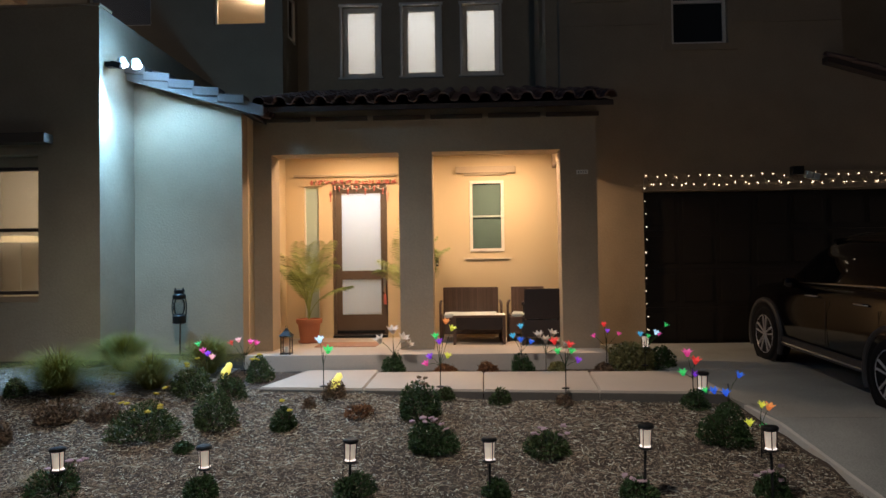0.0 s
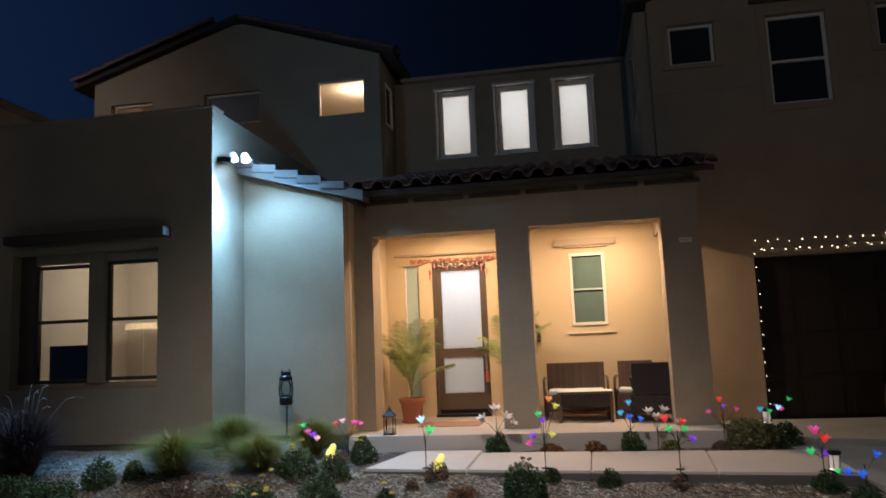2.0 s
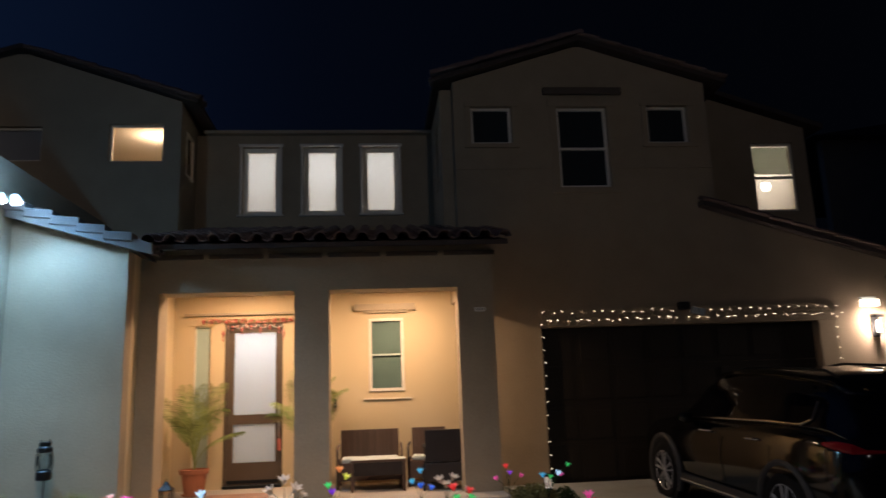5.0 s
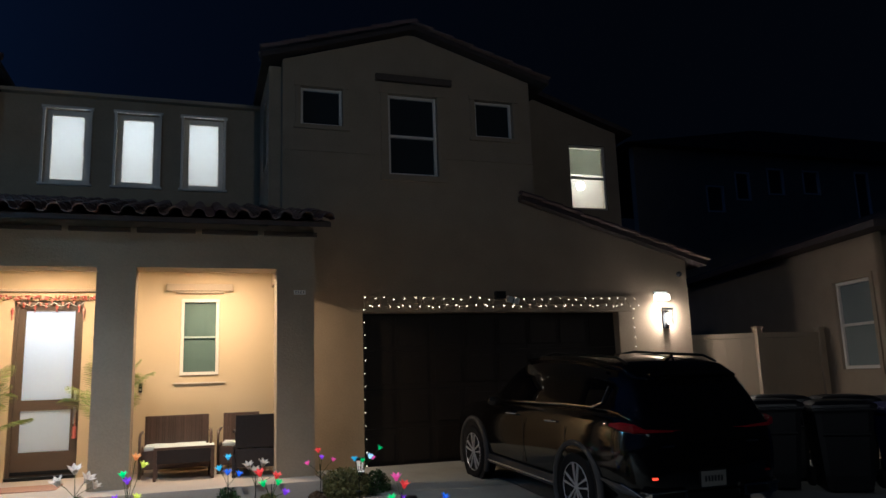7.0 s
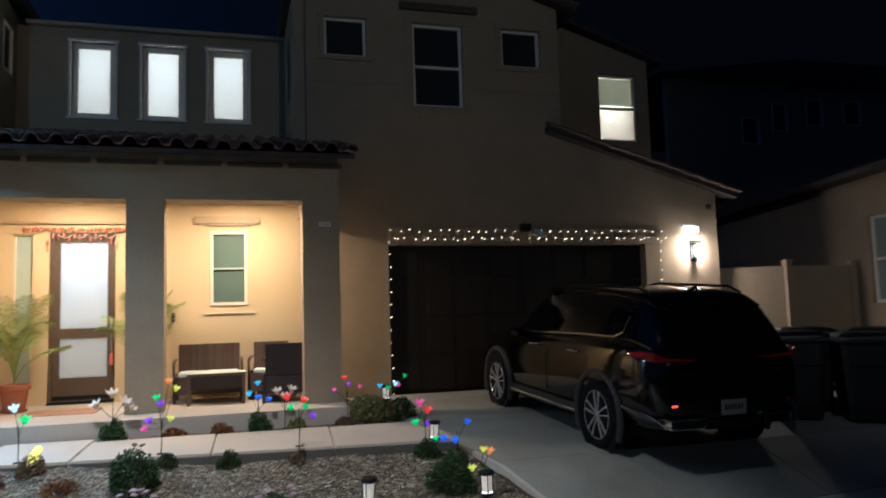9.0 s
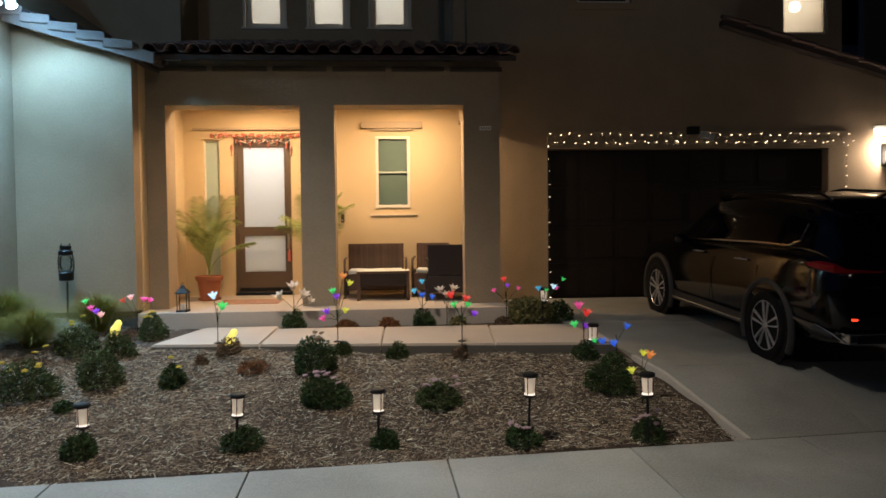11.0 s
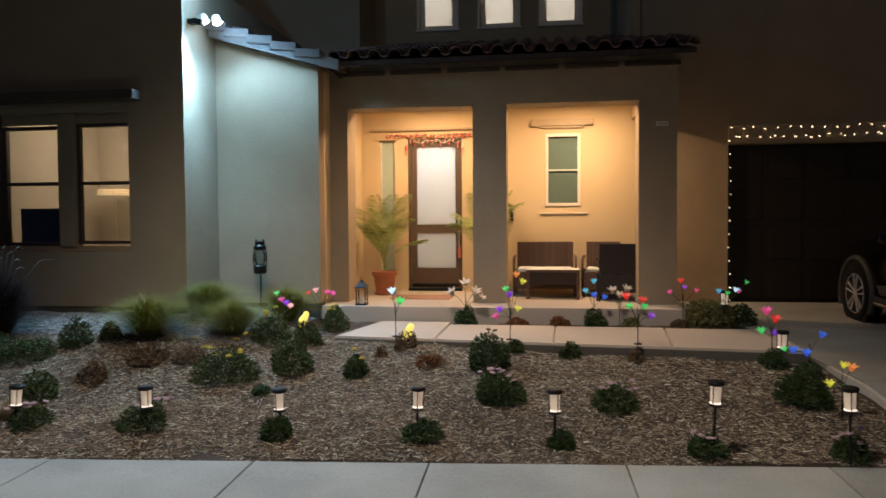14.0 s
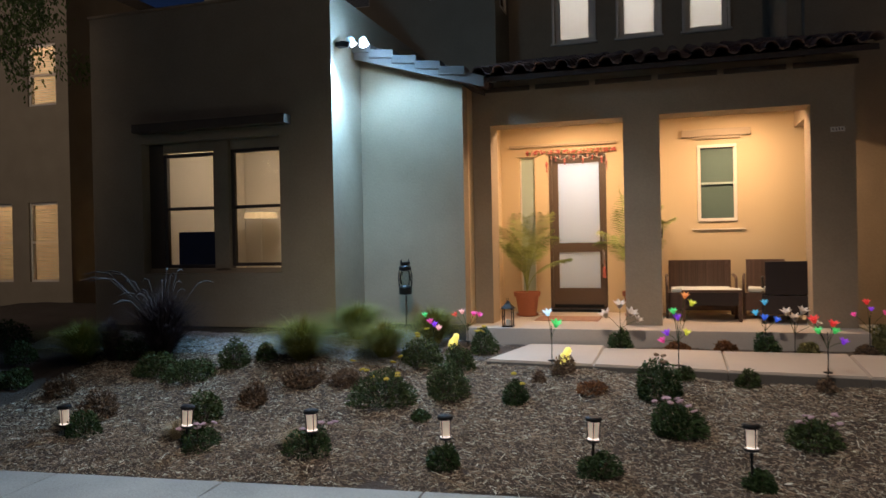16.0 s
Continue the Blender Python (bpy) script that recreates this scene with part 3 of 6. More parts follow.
def tiles(parent, origin, across, up, ncol, nrow, row=0.40):
    """A field of tiles: across and up are unit directions in the roof's plane."""
    a, u = Vector(across), Vector(up)
    n = a.cross(u).normalized()
    rot = Matrix((a, u, n)).transposed().to_4x4()
    for c in range(ncol):
        for r in range(nrow):
            o = Vector(origin) + a * (0.28 * (c + 0.5)) + u * (row * r) + n * random.uniform(0, 0.012)
            shared("tile", TILE_ME, parent, Matrix.Translation(o) @ rot @ pose(0, 0, 0, 0, 0, random.uniform(-1.2, 1.2)))


def roof(name, poly, y0, y1, label):
    return structure(name, prism(bmesh.new(), poly, y0, y1), TILE_FLAT, label)


# porch roof, rising away from the street
run, rise = 14.19 - 9.70, 5.22 - 4.05
bm = bmesh.new()
lo = [bm.verts.new(v) for v in ((-2.78, 9.78, 3.975), (2.20, 9.78, 3.975), (2.20, 14.19, 5.12), (-2.78, 14.19, 5.12))]
hi = [bm.verts.new(v.co + Vector((0, 0, 0.07))) for v in lo]
skin(bm, [lo, hi])
porch_roof = structure("roof_porch", bm, TILE_FLAT, "dark clay tile roof over the porch")
up = Vector((0, run, rise)).normalized()
tiles(porch_roof, (-2.80, 9.70, 4.055), (1, 0, 0), up, 18, 11)
for i in range(6):
    part("frieze_vent", B(-2.72 + 0.81 * i, -1.99 + 0.81 * i, COL_Y - 0.03, COL_Y - 0.002, 3.90, 3.965, bevel=0.004), TRIM_DARK, porch_roof, "dark vent strip under the eave")
# bay roof, falling towards the porch
roof_bay = roof("roof_bay", [(-4.285, 4.48), (-2.62, 3.87), (-2.62, 3.93), (-4.285, 4.54)], 9.45, 13.0, "clay tile roof of the bay, falling towards the porch")
d = Vector((-1.665, 0, 0.61)).normalized()
tiles(roof_bay, (-2.52, 9.60, 3.91), (0, 1, 0), d, 12, 5, row=0.37)
bm = prism(bmesh.new(), [(-4.285, 4.36), (-2.46, 3.84), (-2.46, 3.98), (-4.285, 4.56)], 9.40, 9.438)
part("rake_board", bm, RAKE, roof_bay, "grey board under the stepped tiles")
for k in range(5):
    x1 = -2.70 - 0.33 * k
    z1 = 4.13 + 0.103 * k
    bm = prism(bmesh.new(), [(x1 - 0.36, z1 - 0.09), (x1, z1 - 0.12), (x1, z1 - 0.005), (x1 - 0.36, z1 + 0.02)], 9.36, 9.60)
    bmesh.ops.bevel(bm, geom=list(bm.edges), offset=0.008, segments=1, affect="EDGES")
    part("rake_tile", bm, RAKE, roof_bay, "grey edge tile with a stepped end")
# gables
rg = roof("roof_gable_right", [(1.42, 7.28), (4.05, 8.08), (6.68, 7.28), (6.68, 7.36), (4.05, 8.17), (1.42, 7.36)], 11.78, 17, "dark tiled gable roof over the garage block")
for s, x0 in ((1, 1.40), (-1, 6.70)):
    tiles(rg, (x0, 11.72 if s < 0 else 12.28, 7.38), (0, -s, 0), Vector((s * 2.63, 0, 0.81)).normalized(), 2, 7)
rl = roof("roof_gable_left", [(-9.5, 7.30), (-5.95, 8.40), (-2.78, 7.34), (-2.78, 7.42), (-5.95, 8.49), (-9.5, 7.38)], 12.85, 17, "dark tiled gable roof over the left block")
for s, x0 in ((1, -9.52), (-1, -2.76)):
    tiles(rl, (x0, 12.78 if s < 0 else 13.34, 7.42), (0, -s, 0), Vector((s * 3.2, 0, 1.03)).normalized(), 2, 8)
rs = roof("roof_shed", [(6.0, 5.02), (9.84, 3.875), (9.84, 3.965), (6.0, 5.11)], 11.76, 13.39, "dark tiled shed roof falling over the garage end")
tiles(rs, (9.89, 11.70, 3.97), (0, 1, 0), Vector((-3.95, 0, 1.18)).normalized(), 6, 10)
rr = roof("roof_end", [(6.35, 7.95), (9.35, 6.95), (9.35, 7.05), (6.35, 8.05)], 13.2, 18, "dark roof over the set-back wall")
structure("roof_middle", B(-2.9, 1.55, UP_Y + 0.302, 18, 7.22, 7.30), TILE_FLAT, "dark flat roof over the middle")

# ---- rooms seen through the windows ----
def room(x0, x1, y0, y1, z0, z1, name, right=True):
    """Plain plaster lining: floor, ceiling, back and two sides."""
    t = 0.05
    structure("floor_" + name, B(x0, x1, y0, y1, z0 - t, z0), TRIM, "plain room floor")
    structure("ceiling_" + name, B(x0, x1, y0, y1, z1, z1 + t), WHITE_WALL, "plain white ceiling")
    structure("wall_back_" + name, B(x0, x1, y1 + 0.002, y1 + t, z0, z1), WHITE_WALL, "plain painted room wall")
    structure("wall_side_" + name, B(x0 - t, x0 - 0.002, y0, y1, z0, z1), WHITE_WALL, "plain painted room wall")
    if right:
        structure("wall_side_" + name, B(x1 + 0.002, x1 + t, y0, y1, z0, z1), WHITE_WALL, "plain painted room wall")


room(-7.78, -4.62, WING_Y + 0.27, 12.2, 0.76, 3.55, "study")
room(-3.0, 1.5, UP_Y + 0.23, 16.2, 5.15, 7.15, "hall")
room(-2.75, -0.9, WALL_Y + 0.25, 14.0, 0.67, 3.62, "entry")
room(-9.0, -3.32, LEFT_Y + 0.23, 16.5, 5.3, 7.35, "bedroom", right=False)
room(6.6, 9.0, 13.63, 16.5, 5.0, 6.95, "loft")


# ---- windows and doors ----
def window(name, x0, x1, z0, z1, y, label, frame_m, w=0.06, bar=None, pane=None, depth=0.07, blind=None, inset=0.0, sill=False):
    """A window set in an opening: a frame of four bars, a meeting rail, panes and perhaps a blind or dark room sheet.
    """
    ob = thing(name, pose(0, 0, 0), label, "window", kind="structure")
    x0, x1, z0, z1 = x0 + 0.003, x1 - 0.003, z0 + 0.003, z1 - 0.003
    fr = bmesh.new()
    for b in ((x0, x0 + w, z0, z1), (x1 - w, x1, z0, z1), (x0 + w, x1 - w, z0, z0 + w), (x0 + w, x1 - w, z1 - w, z1)):
        box(fr, b[0], b[1], y + inset, y + inset + depth, b[2], b[3], bevel=0.006)
    part("window_frame", fr, frame_m, ob)
    edges = [z0 + w] + ([bar] if bar else []) + [z1 - w]
    if bar:
        part("meeting_rail", B(x0 + w, x1 - w, y + inset - 0.008, y + inset + depth - 0.02, bar - 0.022, bar + 0.022, bevel=0.005), frame_m, ob)
    for a, b in zip(edges, edges[1:]):
        p = part("pane", B(x0 + w, x1 - w, y + inset + 0.03, y + inset + 0.036, a, b), pane or PANE, ob)
        p.visible_shadow = pane is not None
    if blind:
        part("blind", B(x0 + w, x1 - w, y + inset + 0.042, y + inset + 0.052, z0 + w, z1 - w), blind, ob)
    if sill:
        part("window_sill", B(x0 - 0.09, x1 + 0.11, y - 0.028, y - 0.002, z0 - 0.125, z0 - 0.110, bevel=0.004), VINYL, ob)
    return ob


def surround(ob, x0, x1, z0, z1, y, w, out, material):
    """A raised trim of four bars round an opening, with a sill that sticks out further."""
    for a, b, c, d, o in ((x0 - w, x0 - 0.001, z0, z1, out), (x1 + 0.001, x1 + w, z0, z1, out), (x0 - w - 0.02, x1 + w + 0.02, z1 + 0.001, z1 + w, out + 0.012), (x0 - w - 0.03, x1 + w + 0.03, z0 - w * 0.8, z0 - 0.001, out + 0.02)):
        part("outer_trim", B(a, b, y - o, y - 0.002, c, d, bevel=0.006), material, ob)


WY = WING_Y + 0.16
window("window_1", -6.98, -6.13, 1.53, 3.13, WY, "brown framed sash window of a lit study", VINYL_DARK, 0.045, 2.36)
window("window_2", -5.90, -5.10, 1.55, 3.15, WY, "brown framed sash window of a lit study with a glowing lamp", VINYL_DARK, 0.045, 2.36)
structure("window_mullion", B(-6.128, -5.902, WY - 0.06, WY + 0.09, 1.525, 3.275), STUCCO_GREY, "stucco pier between the two sashes")
# left panel takes the dark trim colour to paint the recess shadow
structure("window_infill", B(-7.215, -6.982, WY - 0.005, WY + 0.09, 1.525, 3.275), TRIM_DARK, "recessed stucco panel beside the sash, coloured dark for its shade")
structure("window_infill", B(-6.98, -5.07, WY - 0.005, WY + 0.09, 3.152, 3.277), STUCCO_GREY, "recessed stucco strip over the sashes")
structure("window_infill", B(-7.215, -5.065, WY - 0.03, WY + 0.09, 1.463, 1.528), TRIM, "stucco sill strip under the sashes")
structure("window_header", B(-7.22, -4.87, WING_Y - 0.20, WING_Y - 0.002, 3.40, 3.52, bevel=0.012), TRIM_DARK, "dark projecting header board over the wing window")
for k, (x0, x1, z0, z1) in enumerate(UPW):
    ob = window("window_%d" % (k + 3), x0, x1, z0, z1, UP_Y, "tall taupe framed window with lit frosted glass", VINYL, 0.095, pane=FROST, depth=0.09, inset=0.07)
    surround(ob, x0, x1, z0, z1, UP_Y, 0.045, 0.06, VINYL)
window("window_6", *LW[0], LEFT_Y, "small white framed window lit warm from inside", VINYL, 0.035, inset=0.08)
window("window_7", *LW[1], LEFT_Y, "small dark window with a grey blind", VINYL, 0.04, inset=0.08, blind=BLIND_GREY)
window("window_8", *LW[2], LEFT_Y, "small window lit warm from inside", VINYL, 0.035, inset=0.08)
for k, h in enumerate(SQ):
    ob = window("window_%d" % (k + 9), *h, WALL_Y, "square unlit white framed window", VINYL, 0.045, inset=0.05, blind=ROOM_DARK)
    surround(ob, *h, WALL_Y, 0.09, 0.035, STUCCO)
ob = window("window_11", *MID, WALL_Y, "tall unlit white framed sash window", VINYL, 0.05, 6.12, inset=0.05, blind=ROOM_DARK)
surround(ob, *MID, WALL_Y, 0.13, 0.035, STUCCO)
structure("window_header", B(3.36, 4.77, WALL_Y - 0.09, WALL_Y - 0.002, 7.10, 7.22, bevel=0.012), TRIM_DARK, "brown header board over the tall gable window")
window("window_12", *RW, 13.4, "white framed sash window of a lit room", VINYL, 0.045, 6.0, inset=0.05)
structure("window_blind", B(7.94, 8.72, 13.54, 13.546, 6.10, 6.66), FROST_DIM, "half lowered cream blind in the lit window")
window("window_13", *holes[2], WALL_Y, "white framed sash window with a grey-green blind on the porch", VINYL, 0.048, inset=-0.02, blind=BLIND, sill=True)
part("meeting_rail", B(0.293, 0.757, WALL_Y - 0.008, WALL_Y + 0.008, 2.625, 2.655, bevel=0.003), SIDE, bpy.data.objects["window_13"], "grey-green meeting rail")
structure("window_header", B(0.16, 0.86, WALL_Y - 0.045, WALL_Y - 0.002, 3.315, 3.348, bevel=0.006), TRIM, "narrow lower step of the porch window header")
structure("window_header", B(0.02, 1.00, WALL_Y - 0.07, WALL_Y - 0.002, 3.35, 3.46, bevel=0.015), TRIM, "tan moulded header over the porch window")
window("window_14", -2.50, -2.25, 0.86, 3.18, WALL_Y, "narrow sidelight of pale frosted glass beside the door", VINYL, 0.018, pane=SIDE, inset=0.03)
structure("window_casing", B(-2.56, -2.19, WALL_Y - 0.028, WALL_Y - 0.002, 3.182, 3.23), STUCCO_PORCH, "stucco casing over the sidelight")
structure("door_cornice", B(-2.66, -0.95, WALL_Y - 0.06, WALL_Y - 0.002, 3.33, 3.37, bevel=0.008), TRIM, "thin tan moulding over the entry")

dx0, dx1, dz0, dz1 = DOORWAY
door = thing("door_1", pose(0, 0, 0), "dark brown entry door with two lit frosted panes", "door", kind="structure")
DY = WALL_Y + 0.05
fr = bmesh.new()
for b in ((dx0 + 0.003, dx0 + 0.05, dz0, dz1 - 0.003), (dx1 - 0.05, dx1 - 0.003, dz0, dz1 - 0.003), (dx0 + 0.05, dx1 - 0.05, dz1 - 0.06, dz1 - 0.003)):
    box(fr, b[0], b[1], DY - 0.03, DY + 0.09, b[2], b[3], bevel=0.006)
part("door_frame", fr, DOOR, door)
GX0, GX1 = -1.885, -1.235
leaf = bmesh.new()
for b in ((dx0 + 0.052, GX0, dz0 + 0.03, dz1 - 0.062), (GX1, dx1 - 0.052, dz0 + 0.03, dz1 - 0.062), (GX0, GX1, dz0 + 0.03, 1.05), (GX0, GX1, 1.63, 1.775), (GX0, GX1, 3.06, dz1 - 0.062)):
    box(leaf, b[0], b[1], DY, DY + 0.045, b[2], b[3])
part("door_leaf", leaf, DOOR, door)
part("kick_plate", B(dx0 + 0.06, dx1 - 0.06, DY - 0.012, DY - 0.002, dz0 + 0.05, dz0 + 0.10, bevel=0.004), METAL_BLACK, door)
part("threshold", B(dx0 + 0.004, dx1 - 0.004, WALL_Y - 0.05, DY + 0.05, 0.672, 0.715, bevel=0.008), METAL_BLACK, door)
for z0, z1 in ((1.05, 1.63), (1.775, 3.06)):
    part("pane", B(GX0, GX1, DY + 0.015, DY + 0.027, z0, z1), FROST, door, "lit frosted glass pane")
part("deadbolt", B(-1.20, -1.13, DY - 0.03, DY - 0.002, 1.76, 1.90, bevel=0.008), STEEL, door, "steel keypad deadbolt")
bm = B(-1.20, -1.13, DY - 0.02, DY - 0.002, 1.42, 1.66, bevel=0.008)
tube(bm, [(-1.165, DY - 0.02, 1.62), (-1.165, DY - 0.07, 1.58), (-1.165, DY - 0.07, 1.42), (-1.165, DY - 0.02, 1.38)], 0.011, 8)
part("door_handle", bm, STEEL, door, "steel pull handle")

garage_door = thing("door_2", pose(0, 0, 0), "dark brown sectional garage door, closed", "garage door", kind="structure")
for r in range(4):
    for c in range(8):
        x0, z0 = 3.085 + c * 0.6013, 0.47 + r * 0.632
        bm = B(x0, x0 + 0.5993, WALL_Y + 0.16, WALL_Y + 0.20, z0, z0 + 0.628)
        box(bm, x0 + 0.07, x0 + 0.53, WALL_Y + 0.148, WALL_Y + 0.161, z0 + 0.09, z0 + 0.54, bevel=0.008)
        part("panel", bm, GARAGE, garage_door)
structure("garage_header", B(3.084, 8.24, WALL_Y - 0.022, WALL_Y - 0.002, 3.002, 3.30, bevel=0.006), STUCCO, "tan stucco header trim over the garage door")
structure("garage_jamb", B(7.902, 8.24, WALL_Y - 0.022, WALL_Y - 0.002, 0.4, 3.0), STUCCO, "trim beside the garage door")
side_win = thing("window_15", pose(-3.12, 0, 0), "small lit side window of the upper left block", "window", kind="structure")
fr = bmesh.new()
for b in ((13.403, 13.44, 6.153, 6.997), (13.91, 13.947, 6.153, 6.997), (13.44, 13.91, 6.153, 6.19), (13.44, 13.91, 6.96, 6.997)):
    box(fr, -0.03, 0.03, b[0], b[1], b[2], b[3])
part("window_frame", fr, VINYL, side_win)
part("pane", B(-0.004, 0.004, 13.44, 13.91, 6.19, 6.96), PANE, side_win).visible_shadow = False
side_win2 = thing("window_16", pose(1.78, 0, 0), "narrow unlit side window of the gabled block", "window", kind="structure")
fr = bmesh.new()
for b in ((12.703, 12.75, 5.703, 6.897), (13.30, 13.347, 5.703, 6.897), (12.75, 13.30, 5.703, 5.75), (12.75, 13.30, 6.85, 6.897)):
    box(fr, 0.0, 0.06, b[0], b[1], b[2], b[3])
part("window_frame", fr, VINYL, side_win2)
# no real blind: a dark sheet for the unlit room
part("blind", B(0.04, 0.05, 12.75, 13.30, 5.75, 6.85), ROOM_DARK, side_win2)
# ---- plants ----


def leaves(n, rx, ry, rz, size, base=0.0, flat=0.5, hollow=0.55, seed=0, lean=0.0):
    """Many small pointed leaves in an uneven mound; returns vertices and faces."""
    r = np.random.default_rng(seed)
    d = r.normal(size=(n, 3))
    d[:, 2] = np.abs(d[:, 2]) * 0.9 + 0.02
    d /= np.linalg.norm(d, axis=1)[:, None]
    lobes = r.normal(size=(7, 3))
    lobes[:, 2] = np.abs(lobes[:, 2])
    lobes /= np.linalg.norm(lobes, axis=1)[:, None]
    near = (d @ lobes.T).max(1)
    rad = (hollow + (1 - hollow) * r.random(n) ** 0.5) * (0.62 + 0.42 * np.clip(near, 0, 1) ** 3)
    c = d * rad[:, None] * np.array([rx, ry, rz])
    c[:, 2] += base
    t = d + r.normal(size=(n, 3)) * 0.7
    t /= np.linalg.norm(t, axis=1)[:, None]
    w = np.cross(t, r.normal(size=(n, 3)))
    w /= np.linalg.norm(w, axis=1)[:, None]
    s = size * (0.6 + 0.8 * r.random(n))[:, None]
    v = np.stack([c - t * s * 0.5, c + w * s * flat * 0.5, c + t * s * 0.6, c - w * s * flat * 0.5], 1).reshape(-1, 3)
    return v, [(4 * i, 4 * i + 1, 4 * i + 2, 4 * i + 3) for i in range(n)]


def shrub(name, x, y, w, h, material, label, n=420, size=0.035, flowers=None, nf=0, category="shrub", hollow=0.5, group="garden shrubs", z=None, seed=[10]):
    seed[0] += 1
    g = grade(x, y) + lump(x, y) if z is None else z
    ob = thing(name, pose(x, y, g - 0.01), label, category, group)
    bm = bmesh.new()
    for k in range(6):
        a = k * 1.05 + seed[0]
        tube(bm, [(0.01 * math.cos(a), 0.01 * math.sin(a), -0.02), (0.16 * w * math.cos(a), 0.16 * w * math.sin(a), h * 0.4), (0.36 * w * math.cos(a), 0.36 * w * math.sin(a), h * 0.75)], [0.009, 0.006, 0.002], 5)
    part("stem", bm, STEM, ob)
    v, f = leaves(int(n * 3.8), w / 2, w / 2, h, size * 0.82, 0.0, 0.5, hollow, seed[0])
    raw("crown", v.tolist(), f, material, ob)
    if flowers:
        r = np.random.default_rng(seed[0] + 500)
        for k in range(nf):
            a, q = r.uniform(0, 6.28), r.uniform(0.1, 0.5) * w
            px, py, pz = q * math.cos(a), q * math.sin(a), h * r.uniform(0.75, 1.25) if category != "flower" else h * r.uniform(0.5, 1.0)
            bm = tube(bmesh.new(), [(px * 0.7, py * 0.7, h * 0.5), (px, py, pz)], 0.0025, 4)
            m = pose(px, py, pz, r.uniform(-20, 20), r.uniform(-20, 20), 0)
            b2 = bmesh.new()
            for j in range(9):
                q2, a2 = 0.022 * math.sqrt(j / 8), j * 2.4
                bmesh.ops.create_icosphere(b2, subdivisions=1, radius=0.011, matrix=m @ Matrix.Translation((q2 * math.cos(a2), q2 * math.sin(a2), 0)))
            fl = part("flower_head", b2, flowers, ob)
            part("flower_stalk", bm, STEM, fl)
    return ob


def grass_tuft(name, x, y, w, h, n, material, label, plumes=0, seed=3):
    r = np.random.default_rng(seed)
    ob = thing(name, pose(x, y, grade(x, y) - 0.02), label, "ornamental grass", "grass tufts")
    a, t = r.uniform(0, 2 * np.pi, n), r.random(n) ** 0.7
    vs, fs = [], []
    for i in range(n):
        dx, dy, reach = math.cos(a[i]), math.sin(a[i]), t[i] ** 0.6 * w / 2 * r.uniform(0.45, 1.4)
        L = h * r.uniform(0.5, 1.25)
        p = [Vector((dx * reach * k ** 1.6 + dx * 0.05 * t[i], dy * reach * k ** 1.6 + dy * 0.05 * t[i], L * (1.55 * k - 0.42 * t[i] * k ** 2.6 - 0.5 * k * k))) for k in (0, 0.35, 0.7, 1.0)]
        sx, sy, b = -dy * 0.0019, dx * 0.0019, len(vs)
        for k, q in enumerate(p[:3]):
            f = (1, 0.9, 0.6)[k]
            vs += [(q.x - sx * f, q.y - sy * f, q.z), (q.x + sx * f, q.y + sy * f, q.z)]
        vs.append(tuple(p[3]))
        fs += [(b, b + 1, b + 3, b + 2), (b + 2, b + 3, b + 5, b + 4), (b + 4, b + 5, b + 6)]
    raw("blades", vs, fs, material, ob)
    for k in range(plumes):
        q, L = r.uniform(0, 6.28), h * r.uniform(0.95, 1.38)
        rr = w * r.uniform(0.10, 0.45)
        pts = [(0, 0, 0), (math.cos(q) * rr * 0.5, math.sin(q) * rr * 0.5, L * 0.7), (math.cos(q) * rr, math.sin(q) * rr, L)]
        bm = tube(bmesh.new(), pts, [0.002, 0.002, 0.006], 4)
        tube(bm, [pts[2], (pts[2][0] * 1.25, pts[2][1] * 1.25, L + 0.02), (pts[2][0] * 1.5, pts[2][1] * 1.5, L - 0.01)], [0.006, 0.011, 0.002], 5)
        part("plume", bm, PLUME, ob)
    return ob


DK, SG = "low dark green shrub in the bark mulch", "grey-green mounded shrub in the bark mulch"
shrub("shrub", -2.93, 6.85, 0.72, 0.36, LEAF_SAGE, "sage green yarrow mound with yellow flower heads", 900, flowers=YELLOW_FL, nf=9)
shrub("shrub", -2.34, 7.12, 0.50, 0.37, LEAF_SAGE, SG, 700)
shrub("shrub", -2.88, 7.95, 0.50, 0.33, LEAF_SAGE, "sage green yarrow mound with a few yellow heads", 600, flowers=YELLOW_FL, nf=4)
shrub("shrub", -2.45, 8.00, 0.40, 0.32, LEAF_SAGE, SG, 500)
shrub("shrub", -1.62, 7.10, 0.30, 0.25, LEAF_DARK, "small dark shrub with a few yellow tips", 380, flowers=YELLOW_FL, nf=2)
shrub("shrub", -1.50, 7.62, 0.17, 0.13, LEAF_DRY, "tiny brown seedling in the bark mulch", 110)
shrub("shrub", -2.42, 8.95, 0.42, 0.34, LEAF_SAGE, "sage green shrub with yellow flowers beside the walk", 520, flowers=YELLOW_FL, nf=5)
shrub("shrub", -0.31, 7.35, 0.54, 0.38, LEAF_DARK, "round dark green shrub with dry flower heads", 900, flowers=LEAF_DRY, nf=4)
shrub("shrub", -0.14, 6.58, 0.52, 0.28, LEAF_DARK, "low dark shrub with small pale flowers", 800, flowers=PINK_FL, nf=9)
shrub("shrub", 0.90, 6.52, 0.44, 0.22, LEAF_SAGE, "low shrub covered in pale pink flowers", 520, flowers=PINK_FL, nf=12)
shrub("shrub", 0.54, 7.83, 0.26, 0.19, LEAF_SAGE, DK, 260)
shrub("shrub", -0.05, 7.88, 0.22, 0.16, LEAF_SAGE, DK, 220)
shrub("shrub", -1.28, 7.93, 0.30, 0.22, LEAF_DRY, "small reddish brown shrub by the walk", 240)
